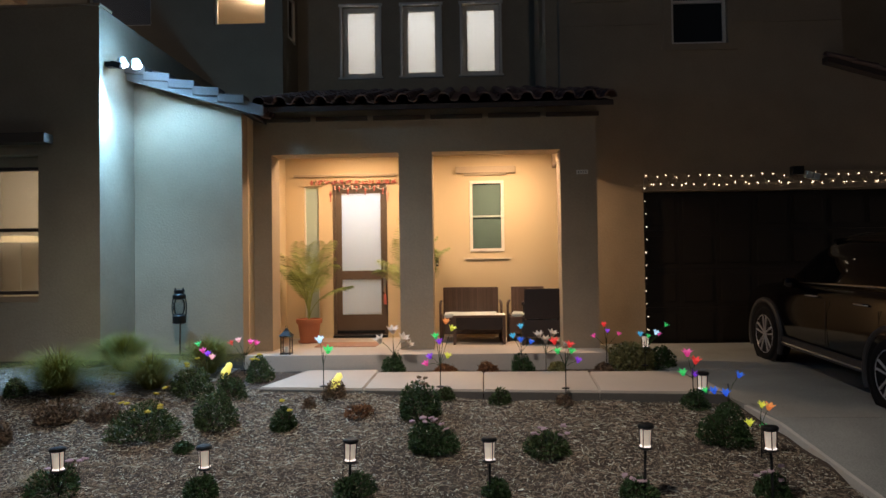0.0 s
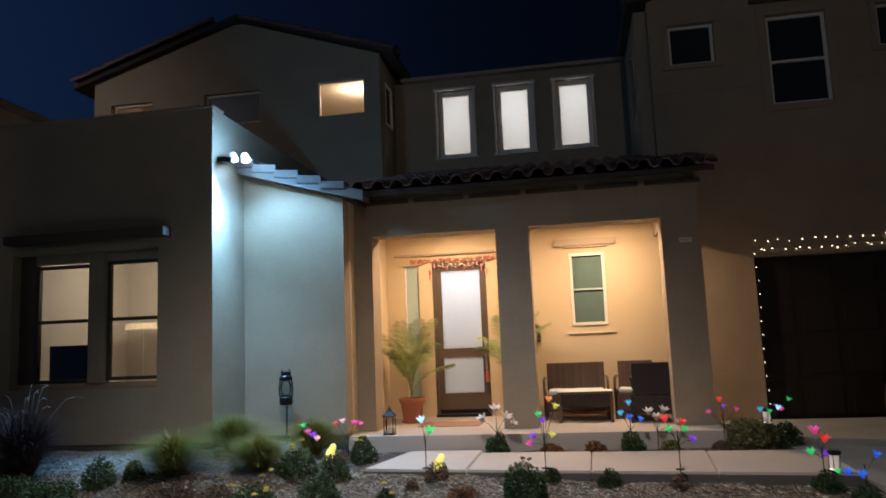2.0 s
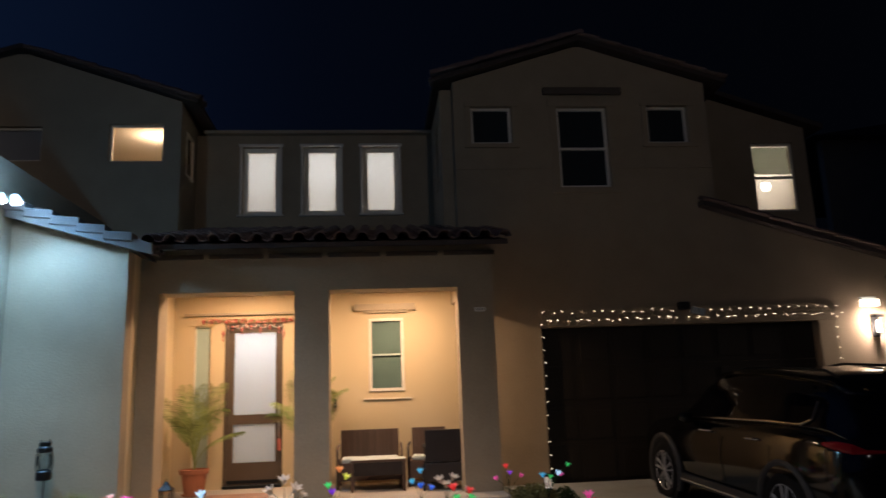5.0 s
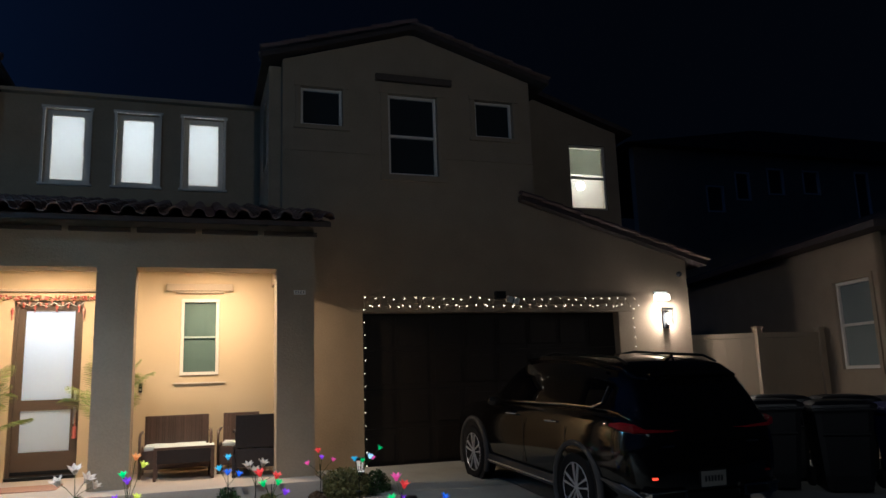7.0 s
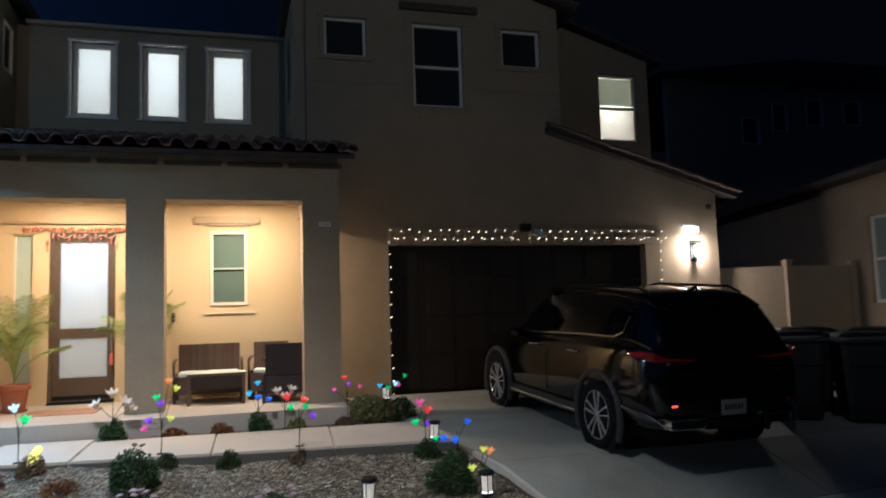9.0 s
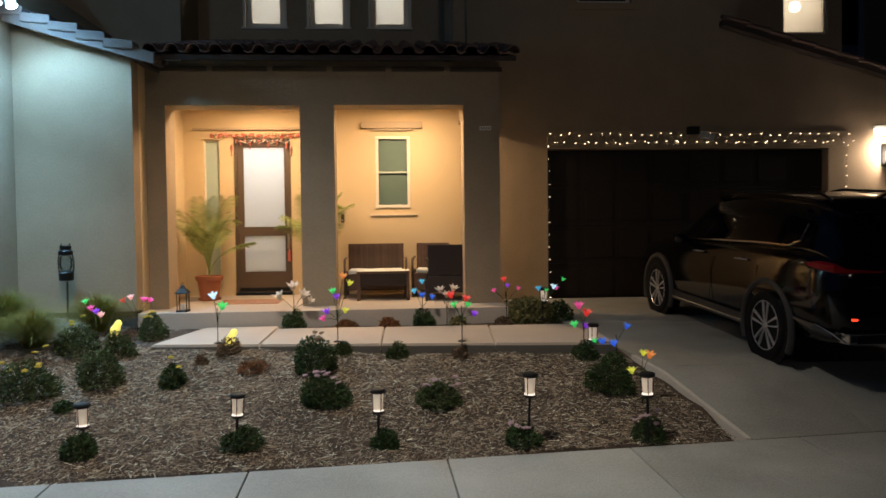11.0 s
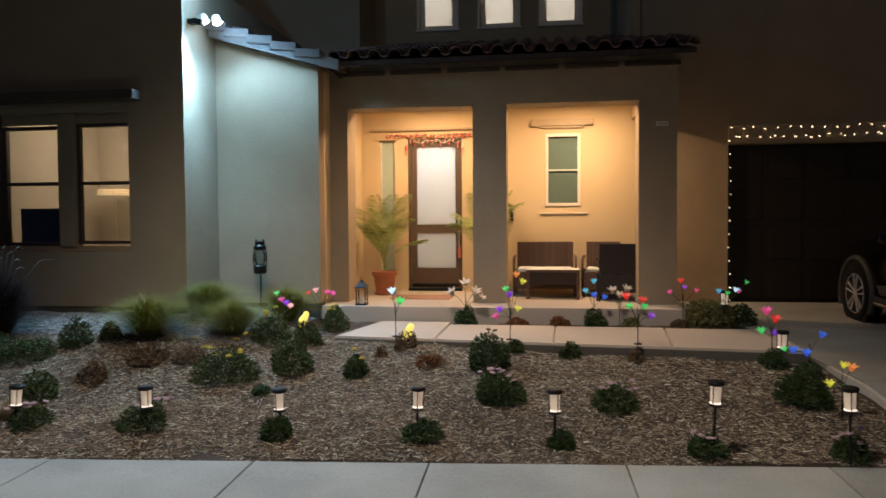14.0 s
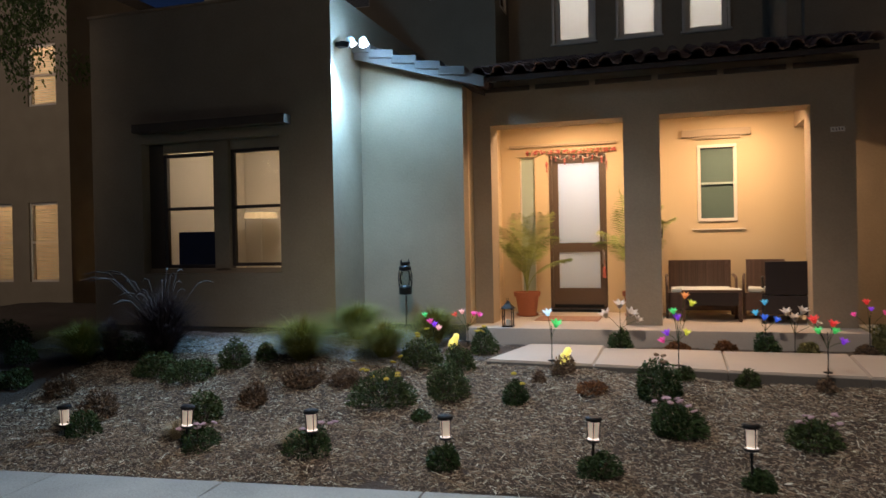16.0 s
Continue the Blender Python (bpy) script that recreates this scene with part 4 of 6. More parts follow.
shrub("shrub", -0.92, 7.42, 0.36, 0.15, LEAF_RUST, "flat rusty red ground plant in the mulch", 200)
shrub("shrub", 1.21, 7.74, 0.24, 0.13, LEAF_DRY, "small brown seedling by the walk", 150)
for x, w, h, m, lab in ((-0.78, 0.34, 0.30, LEAF_DARK, "dark green shrub before the porch step"), (0.43, 0.36, 0.16, LEAF_RUST, "low russet plant before the porch step"), (0.88, 0.36, 0.27, LEAF_DARK, "green shrub before the porch step"),
                        (-0.10, 0.34, 0.17, LEAF_RUST, "low russet plant before the porch step"), (1.36, 0.30, 0.17, LEAF_OLIVE, "low olive plant before the porch step"), (1.95, 0.26, 0.14, LEAF_DRY, "low dry plant at the porch corner")):
    shrub("shrub", x, 9.47, w, h, m, lab, 380, size=0.04, z=0.43)
shrub("shrub", 2.36, 9.75, 0.80, 0.36, LEAF_OLIVE, "broad yellow-green bush beside the porch corner", 900, size=0.055, z=0.45)
shrub("shrub", 2.74, 9.80, 0.48, 0.32, LEAF_DARK, "dark green bush beside the driveway", 420, size=0.045, z=0.45)
shrub("shrub", 2.56, 7.62, 0.34, 0.19, LEAF_DARK, DK, 300)
shrub("shrub", 2.56, 6.75, 0.50, 0.40, LEAF_DARK, "dark green shrub beside the driveway edging", 800)
for x, y, w, h, m in ((-3.91, 7.10, 0.54, 0.23, LEAF_DRY), (-3.50, 7.22, 0.40, 0.17, LEAF_DRY), (-5.35, 7.10, 0.62, 0.30, LEAF_SAGE), (-5.80, 7.12, 0.55, 0.28, LEAF_SAGE), (-4.96, 7.40, 0.38, 0.36, LEAF_SAGE), (-4.25, 6.66, 0.36, 0.23, LEAF_DRY), (-4.03, 7.05, 0.20, 0.15, LEAF_DRY),
                      (-7.94, 7.30, 0.42, 0.32, LEAF_SAGE), (-5.70, 6.10, 0.42, 0.27, LEAF_DRY), (-4.55, 6.22, 0.45, 0.30, LEAF_SAGE), (-7.40, 6.70, 0.46, 0.23, LEAF_SAGE), (-2.44, 6.55, 0.22, 0.10, LEAF_DARK), (-6.60, 6.55, 0.40, 0.22, LEAF_DRY), (-4.70, 7.65, 0.30, 0.20, LEAF_SAGE), (-6.5, 7.6, 0.5, 0.34, LEAF_DARK), (-8.7, 7.8, 0.6, 0.4, LEAF_DARK)):
    shrub("shrub", x, y, w, h, m, "dry brown shrub in the bark mulch" if m is LEAF_DRY else SG if m is LEAF_SAGE else DK, int(900 * w), size=0.04)
for x, y, w, h, m in ((-3.12, 5.68, 0.48, 0.24, LEAF_DARK), (-1.93, 5.69, 0.34, 0.19, LEAF_DARK), (-0.72, 5.77, 0.37, 0.20, LEAF_DARK), (0.43, 5.80, 0.26, 0.15, LEAF_DARK), (1.53, 5.80, 0.40, 0.18, LEAF_DARK), (2.62, 5.84, 0.36, 0.20, LEAF_DARK), (-5.50, 5.70, 0.42, 0.24, LEAF_DARK), (-4.22, 5.68, 0.40, 0.22, LEAF_DARK)):
    shrub("shrub", x, y, w, h, m, "small dark shrub at the foot of a path light", 420, size=0.032, flowers=PINK_FL if x in (-3.12, 2.62, 1.53, -4.22) else None, nf=5)
for k, (x, y, w, h) in enumerate(((-4.24, 7.66, 1.30, 0.50), (-3.36, 8.02, 1.15, 0.42), (-3.94, 8.58, 1.15, 0.46), (-3.10, 9.10, 1.05, 0.46), (-7.08, 7.40, 1.15, 0.48))):
    grass_tuft("feather_grass", x, y, w, h, 3600, GRASS, "soft green feather grass tuft by the wall", seed=20 + k)
grass_tuft("fountain_grass", -6.04, 7.55, 1.40, 0.80, 4200, GRASS_PURPLE, "dark purple fountain grass with pale plumes", plumes=24, seed=40)
grass_tuft("fountain_grass", -6.75, 7.50, 0.55, 0.50, 1500, GRASS_PURPLE, "small dark purple grass tuft", plumes=0, seed=41)
for x, y in ((-5.80, 5.80), (-4.55, 5.80), (-3.35, 5.78)):
    grass_tuft("dry_grass", x, y, 0.42, 0.17, 500, DRY_BLADE, "tan dry grass tuft by a path light", seed=int(-x * 10))

# ---- path lights ----
def path_light():
    ob = thing("path_light", pose(0, 0, 0), "black solar path light with a lit ribbed glass, on a stake", "path light", "path lights")
    part("stake", tube(bmesh.new(), [(0, 0, -0.26), (0, 0, 0.235)], 0.011, 8), METAL_BLACK, ob)
    part("base_ring", lathe(bmesh.new(), [(0.018, 0.225), (0.046, 0.235), (0.055, 0.242), (0.055, 0.252), (0.04, 0.256)], 16), METAL_BLACK, ob)
    part("glass", lathe(bmesh.new(), [(0.036, 0.256), (0.040, 0.30), (0.044, 0.395)], 14), LAMP_GLASS, ob, "frosted glass lit from inside")
    part("led", lathe(bmesh.new(), [(0.046, 0.2565), (0.046, 0.262), (0.04, 0.2655)], 14), LED, ob, "small bright light ring")
    for k in range(4):
        a = math.pi / 4 + k * math.pi / 2
        part("rib", tube(bmesh.new(), [(0.046 * math.cos(a), 0.046 * math.sin(a), 0.252), (0.051 * math.cos(a), 0.051 * math.sin(a), 0.398)], 0.0042, 5), METAL_BLACK, ob)
    part("cap", lathe(bmesh.new(), [(0.045, 0.395), (0.060, 0.40), (0.066, 0.412), (0.064, 0.425), (0.052, 0.434), (0.0, 0.438)], 20), METAL_BLACK, ob)
    return ob


first = path_light()
spots = [(-3.06, 5.61, 0.44), (-1.94, 5.77, 0.415), (-0.78, 5.87, 0.44), (0.37, 5.78, 0.46), (1.59, 5.72, 0.58), (2.57, 5.70, 0.56), (-5.63, 5.60, 0.36), (-4.31, 5.60, 0.42), (2.66, 7.72, 0.69), (2.54, 9.66, 0.92)]
for k, (x, y, top) in enumerate(spots):
    m = pose(x, y, top - 0.438, 0, 0, 25 * k) @ pose(0, 0, 0, (k * 37 % 5) - 2, (k * 23 % 7) - 3, 0)
    if k == 0:
        first.matrix_world = m
    else:
        copy_thing(first, m)


# ---- glowing garden stakes ----
def petal_flower(bm, c, d, size, n=6, open_=0.62):
    """A lily: n pointed curved petals round the direction d."""
    d = Vector(d).normalized()
    u = d.orthogonal().normalized()
    v = d.cross(u)
    for i in range(n):
        a = 2 * math.pi * i / n
        o, s = u * math.cos(a) + v * math.sin(a), v * math.cos(a) - u * math.sin(a)
        rows = []
        for t, wd in ((0.0, 0.10), (0.3, 0.25), (0.65, 0.24), (0.88, 0.12), (1.0, 0.02)):
            p = c + d * size * (t - 0.25 * open_ * t * t) + o * size * open_ * (0.15 + t * t)
            rows.append([bm.verts.new(p - s * size * wd), bm.verts.new(p + d * size * 0.05 - o * size * 0.04), bm.verts.new(p + s * size * wd)])
        for a1, b1 in zip(rows, rows[1:]):
            for j in range(2):
                bm.faces.new((a1[j], a1[j + 1], b1[j + 1], b1[j]))


def flower_stake(x, y, h, flowers, label, z=None, disc=True, seed=0):
    r = random.Random(seed)
    ob = thing("flower_stake", pose(x, y, grade(x, y) + 0.0 if z is None else z), label, "flower light", "solar flower lights")
    part("stem", tube(bmesh.new(), [(0, 0, -0.08), (0.004, 0, h * 0.5), (0, 0.004, h * 0.8)], 0.005, 6), METAL_BLACK, ob)
    if disc:
        part("solar_disc", lathe(bmesh.new(), [(0.012, h * 0.17), (0.042, h * 0.17 + 0.004), (0.042, h * 0.17 + 0.014), (0.012, h * 0.17 + 0.02)], 14), METAL_BLACK, ob)
    for dx, dz, col, s in flowers:
        tip = Vector((dx, r.uniform(-0.03, 0.03), dz))
        bm = tube(bmesh.new(), [(0, 0, h * 0.55), (dx * 0.5, 0, (h * 0.6 + dz) / 2), tip], 0.003, 5)
        b2 = bmesh.new()
        petal_flower(b2, tip - Vector((0, 0, s * 0.3)), (dx * 2.5 + r.uniform(-0.1, 0.1), -0.35, 1.0 + r.uniform(-0.3, 0.3)), s * 1.1)
        fl = part("flower", b2, PETALS[col], ob, "glowing %s petals" % col if col != "white" else "unlit white petals")
        part("flower_stalk", bm, LEAF_DARK, fl)
    return ob


S = 0.062
flower_stake(-2.98, 8.70, 0.50, [(-0.09, 0.50, "green", 0.055), (0.02, 0.38, "purple", S), (0.06, 0.34, "blush", S), (-0.03, 0.42, "pink", S)], "solar lily stake with green, pink and purple flowers", z=0.42, seed=1)
flower_stake(-2.72, 9.35, 0.40, [(-0.16, 0.42, "red", S), (-0.06, 0.46, "blush", S), (0.08, 0.43, "pink", S), (0.15, 0.42, "pink", S)], "solar flower stake with a row of pink and red flowers", z=0.44, seed=2)
flower_stake(-1.42, 8.03, 0.62, [(-0.03, 0.62, "ice", 0.075), (0.05, 0.50, "green", 0.085)], "solar lily stake with a pale and a green flower", z=0.40, seed=3)
flower_stake(-0.11, 7.92, 0.64, [(-0.10, 0.44, "purple", S), (0.00, 0.60, "purple", S), (0.08, 0.44, "yellow", S), (-0.04, 0.66, "green", S), (0.07, 0.82, "orange", S), (0.13, 0.74, "yellow", S), (-0.14, 0.36, "pink", S)], "solar lily stake with purple, green and orange flowers", z=0.40, seed=4)
flower_stake(1.24, 7.78, 0.62, [(-0.11, 0.60, "red", 0.075), (0.05, 0.56, "red", 0.07), (-0.08, 0.50, "green", S), (0.06, 0.50, "green", S), (0.13, 0.40, "purple", S)], "solar lily stake with red, green and purple flowers", z=0.40, seed=5)
flower_stake(1.20, 9.45, 0.45, [(-0.08, 0.48, "white", 0.09), (0.00, 0.42, "white", 0.09), (0.08, 0.50, "white", 0.09), (0.24, 0.36, "white", 0.06)], "white silk flower stake before the porch", z=0.43, disc=False, seed=6)
flower_stake(-0.78, 9.44, 0.50, [(-0.16, 0.44, "white", 0.11), (0.00, 0.56, "white", 0.11), (0.12, 0.46, "white", 0.11), (0.20, 0.38, "white", 0.08)], "white silk lily stake in the shrub by the step", z=0.43, disc=False, seed=7)
flower_stake(0.88, 9.42, 0.50, [(-0.10, 0.48, "cyan", S), (0.00, 0.60, "cyan", S), (0.00, 0.42, "blue", 0.07), (0.12, 0.40, "blue", S)], "solar flower stake with blue and cyan roses", z=0.43, seed=8)
flower_stake(2.00, 9.55, 0.55, [(-0.15, 0.46, "pink", 0.05), (-0.02, 0.60, "red", 0.06), (0.16, 0.48, "pink", 0.05), (0.02, 0.52, "purple", 0.05)], "solar flower stake with small pink and red blooms", z=0.43, seed=9)
flower_stake(2.45, 9.35, 0.50, [(-0.05, 0.48, "cyan", 0.06), (0.04, 0.46, "green", 0.05), (0.14, 0.50, "ice", 0.06), (0.26, 0.60, "green", 0.05), (0.18, 0.48, "pink", 0.05)], "solar flower stake with cyan and green blooms", z=0.44, seed=10)
flower_stake(2.56, 7.70, 0.45, [(-0.05, 0.50, "pink", 0.08), (0.03, 0.42, "red", 0.08), (-0.10, 0.30, "green", 0.07), (0.03, 0.28, "purple", 0.06)], "solar lily stake with pink, green and purple flowers", z=0.37, seed=11)
flower_stake(2.86, 7.50, 0.40, [(-0.14, 0.24, "blue", 0.07), (-0.03, 0.22, "blue", 0.07), (0.10, 0.40, "blue", 0.065), (-0.22, 0.25, "green", 0.05)], "solar rose stake with blue flowers by the edging", z=0.27, seed=12)
flower_stake(2.78, 6.45, 0.42, [(-0.10, 0.28, "yellow", 0.06), (0.03, 0.23, "green", 0.06), (0.06, 0.42, "orange", 0.07), (0.00, 0.44, "yellow", 0.055)], "solar rose stake with yellow, green and orange flowers", z=0.13, disc=False, seed=13)


def glow_bird(x, y, z):
    ob = thing("garden_bird_light", pose(x, y, z), "glowing yellow bird-shaped solar light on a stake", "garden light", "bird lights")
    part("stake", tube(bmesh.new(), [(0, 0, -0.05), (0, 0, 0.12)], 0.006, 6), METAL_BLACK, ob)
    part("perch", lathe(bmesh.new(), [(0.01, 0.105), (0.045, 0.11), (0.045, 0.122), (0.0, 0.126)], 12), METAL_BLACK, ob)
    bm = bmesh.new()
    pts = [(-0.035, 0, 0.12), (-0.03, 0, 0.15), (-0.005, 0, 0.20), (0.02, 0, 0.25), (0.04, 0, 0.285), (0.055, 0, 0.30)]
    tube(bm, pts, [0.012, 0.042, 0.052, 0.036, 0.036, 0.010], 10)
    part("bird_body", bm, BIRD_LIT, ob, "glowing yellow plastic bird", smooth=True)
    bm = bmesh.new()
    tube(bm, [(-0.05, -0.035, 0.13), (-0.02, -0.05, 0.17), (0.01, -0.045, 0.22)], [0.004, 0.022, 0.01], 8)
    part("wing", bm, BIRD_LIT, ob, smooth=True)
    return ob


glow_bird(-2.62, 8.35, 0.44)
glow_bird(-1.27, 8.00, 0.36)

# lantern on a pole by the bay wall
torch = thing("pole_lantern", pose(-3.60, 9.42, grade(-3.60, 9.42) - 0.02), "dark metal pole lantern with an owl-like cap by the wall", "garden lantern")
part("pole", tube(bmesh.new(), [(0, 0, -0.1), (0.01, 0, 0.56)], 0.012, 8), STEM, torch)
part("base", lathe(bmesh.new(), [(0.06, 0.55), (0.085, 0.56), (0.088, 0.65), (0.07, 0.67), (0.05, 0.68)], 16), METAL_BLACK, torch)
part("glass", lathe(bmesh.new(), [(0.055, 0.68), (0.075, 0.74), (0.075, 0.82), (0.055, 0.87)], 16), PANE, torch)
bm = lathe(bmesh.new(), [(0.055, 0.87), (0.085, 0.885), (0.085, 0.925), (0.06, 0.95), (0.068, 0.965), (0.068, 0.99), (0.03, 1.0)], 16)
for s in (-1, 1):
    tube(bm, [(0.05 * s, 0, 0.98), (0.055 * s, 0, 1.03)], [0.02, 0.003], 6)
part("cap", bm, METAL_BLACK, torch)
for s in (-1, 1):
    part("handle", tube(bmesh.new(), [(0.08 * s, 0, 0.64), (0.092 * s, 0, 0.70), (0.096 * s, 0, 0.80), (0.08 * s, 0, 0.885)], 0.009, 6), METAL_BLACK, torch)

# ---- porch things ----
def palm(x, y, z, h, seed, label, n=11, spread=1.0):
    r = random.Random(seed)
    ob = thing("potted_palm", pose(x, y, z), label, "potted palm", "porch palms")
    part("saucer", lathe(bmesh.new(), [(0.13, 0.0), (0.165, 0.012), (0.17, 0.035), (0.155, 0.035), (0.15, 0.02)], 20), CLAY, ob)
    part("pot", lathe(bmesh.new(), [(0.135, 0.02), (0.175, 0.30), (0.20, 0.305), (0.205, 0.37), (0.19, 0.375), (0.18, 0.33), (0.0, 0.33)], 24), CLAY, ob, "terracotta pot")
    for i in range(n):
        a = i * 2.4 + r.uniform(-0.3, 0.3)
        L, out = h * r.uniform(0.5, 1.06), r.uniform(0.14, 0.52) * h * 0.78 * spread
        ca, sa = math.cos(a), math.sin(a)
        P = [Vector((ca * out * t ** 1.8, sa * out * t ** 1.8, 0.34 + L * (t * 1.12 - 0.24 * (out / (0.26 * h * spread)) * t ** 3))) for t in [k / 9 for k in range(10)]]
        fr = part("frond", tube(bmesh.new(), P, [0.009 - 0.0008 * k for k in range(10)], 5), LEAF_PALM, ob)
        vs, fs = [], []
        for k in range(22):
            t = 0.40 + 0.60 * k / 21
            f = t * 9
            i0 = min(int(f), 8)
            c = P[i0].lerp(P[i0 + 1], f - i0)
            d = (P[i0 + 1] - P[i0]).normalized()
            side = d.cross(Vector((0, 0, 1))).normalized()
            ln = 0.31 * math.sin(math.pi * min(1, 0.18 + 0.8 * (k + 1) / 25)) * h / 1.3
            for s in (-1, 1):
                e = c + side * s * ln * 0.85 + d * ln * 0.62 + Vector((0, 0, -0.30 * ln))
                md = c.lerp(e, 0.45) + Vector((0, 0, 0.02))
                w, b = d * 0.0075, len(vs)
                vs += [tuple(c - w * 0.4), tuple(c + w * 0.4), tuple(md + w), tuple(e), tuple(md - w)]
                fs.append((b, b + 1, b + 2, b + 3, b + 4))
        raw("foliage", vs, fs, LEAF_PALM, fr)
    return ob


palm(-2.28, 11.25, 0.67, 1.30, 3, "green areca palm in a terracotta pot beside the door", 16, 1.35)
palm(-0.66, 11.35, 0.67, 1.62, 8, "areca palm in a terracotta pot behind the porch pier", 14, 1.0)

lant = thing("candle_lantern", pose(-2.27, 9.78, 0.67), "small dark metal candle lantern on the porch edge", "lantern")
part("base", B(-0.075, 0.075, -0.075, 0.075, 0, 0.02, bevel=0.004), METAL_BLACK, lant)
for sx in (-1, 1):
    for sy in (-1, 1):
        part("post", B(0.062 * sx - 0.006, 0.062 * sx + 0.006, 0.062 * sy - 0.006, 0.062 * sy + 0.006, 0.021, 0.24), METAL_BLACK, lant)
bm = bmesh.new()
rr = [[bm.verts.new((sx * w, sy * w, z)) for sx, sy in ((-1, -1), (1, -1), (1, 1), (-1, 1))] for w, z in ((0.075, 0.24), (0.085, 0.25), (0.03, 0.31), (0.022, 0.335), (0.008, 0.35))]
skin(bm, rr)
part("roof", bm, METAL_BLACK, lant)
part("ring", tube(bmesh.new(), [(0.018 * math.cos(a), 0, 0.365 + 0.018 * math.sin(a)) for a in [k * math.pi / 6 for k in range(13)]], 0.003, 5), METAL_BLACK, lant)
part("candle", lathe(bmesh.new(), [(0.028, 0.021), (0.028, 0.10), (0.004, 0.105)], 12), CUSHION, lant, "white pillar candle")
doormat = tagged(part("doormat", B(-2.05, -1.15, 10.55, 11.15, 0.671, 0.684, bevel=0.004), MAT_RED), "red and tan woven doormat before the entry door", "doormat")


strand_bm = B(-0.009, 0.009, -0.008, 0.008, -0.21, 0.21)
strand = bpy.data.meshes.new("strand")
strand_bm.to_mesh(strand)
strand_bm.free()
strand_shade = strand.copy()
strand.materials.append(RATTAN)
strand_shade.materials.append(RATTAN_SHADE)


def wicker(name, label, m, width, group="", weave=RATTAN, mesh=None):
    """A woven bench or armchair; it faces -y."""
    ob = thing(name, m, label, "armchair" if width < 0.8 else "bench", group)
    w = width / 2
    for sx in (-1, 1):
        for y in (-0.30, 0.28):
            part("leg", B(sx * (w - 0.03) - 0.022, sx * (w - 0.03) + 0.022, y - 0.022, y + 0.022, 0, 0.30, bevel=0.004), weave, ob)
        ax = sx * (w - 0.025)
        part("armrest", tube(bmesh.new(), [(ax, -0.335, 0.05), (ax, -0.34, 0.46), (ax, -0.325, 0.55), (ax, -0.26, 0.585), (ax, 0.10, 0.60), (ax, 0.25, 0.60)], [0.016, 0.018, 0.020, 0.022, 0.022, 0.018], 8), weave, ob, "slim curved woven arm", smooth=True)
        part("side_panel", B(ax - 0.012, ax + 0.012, -0.31, 0.27, 0.12, 0.40, bevel=0.006), weave, ob)
    part("seat", B(-w + 0.045, w - 0.045, -0.33, 0.28, 0.12, 0.37, bevel=0.012), weave, ob)
    bk = bmesh.new()
    box(bk, -w + 0.05, w - 0.05, 0.24, 0.285, 0.38, 0.82, bevel=0.01)
    n = int((width - 0.16) / 0.028)
    back = part("backrest", bk, weave, ob, "upright woven rattan strands")
    for i in range(n):
        x = -w + 0.08 + (i + 0.5) * (width - 0.16) / n
        shared("strand", mesh or strand, back, Matrix.Translation((x, 0.236, 0.60)))
        shared("strand", mesh or strand, back, Matrix.Translation((x, 0.289, 0.60)))
    cu = B(-w + 0.08, w - 0.08, -0.33, 0.225, 0.372, 0.43, bevel=0.024)
    bmesh.ops.subdivide_edges(cu, edges=[e for e in cu.edges if e.calc_length() > 0.2], cuts=6, use_grid_fill=True)
    for v in cu.verts:
        v.co.z += 0.012 * noise.noise(v.co * 7)
    part("cushion", cu, CUSHION, ob, "thin rumpled white cushion")
    return ob


wicker("bench", "brown wicker bench with a thin white cushion on the porch", pose(0.24, 11.42, 0.67, 0, 0, 0), 0.98)
wicker("armchair", "brown wicker armchair with a white cushion by the wall", pose(1.12, 11.42, 0.67, 0, 0, -6), 0.62, "porch armchairs")
wicker("armchair", "wicker armchair with its back to the street, shade put into its colour", pose(1.30, 10.80, 0.67, 0, 0, 174), 0.62, "porch armchairs", RATTAN_SHADE, strand_shade)
table = thing("coffee_table", pose(0.36, 10.92, 0.67), "low dark wicker table before the bench", "table")
part("tabletop", B(-0.39, 0.39, -0.22, 0.22, 0.40, 0.43, bevel=0.006), RATTAN, table)
part("glass_top", B(-0.385, 0.385, -0.215, 0.215, 0.431, 0.437), CUSHION, table, "pale glass sheet")
for sx in (-1, 1):
    for sy in (-1, 1):
        part("leg", B(sx * 0.365 - 0.022, sx * 0.365 + 0.022, sy * 0.195 - 0.022, sy * 0.195 + 0.022, 0, 0.399, bevel=0.004), RATTAN, table)
# apron coloured dark for the shade under the top
part("apron", B(-0.342, 0.342, -0.21, -0.19, 0.22, 0.398), RATTAN_SHADE, table)
bell = thing("doorbell", pose(-0.30, WALL_Y, 1.90), "small dark video doorbell on the porch wall", "doorbell")
part("housing", B(-0.025, 0.025, -0.03, -0.002, -0.07, 0.07, bevel=0.008), METAL_BLACK, bell)
part("button", lathe(bmesh.new(), [(0.014, 0.0), (0.014, 0.004), (0.0, 0.006)], 12, (0, 0, 0)), STEEL, bell).matrix_basis = pose(0, -0.03, -0.03, 90)

plaque = thing("wall_plaque", pose(1.82, COL_Y, 3.12), "small pale plaque with plain bars on the porch pier", "plaque")
part("plate", B(-0.08, 0.08, -0.012, -0.002, -0.03, 0.03, bevel=0.004), VINYL, plaque)
for k in range(4):
    part("bar", B(-0.058 + 0.034 * k, -0.046 + 0.034 * k, -0.014, -0.0125, -0.014, 0.014), CLADDING, plaque)

# garland over the door
garland = thing("garland", pose(-1.55, WALL_Y - 0.03, 3.23), "red and white bead and flower garland over the door", "garland")
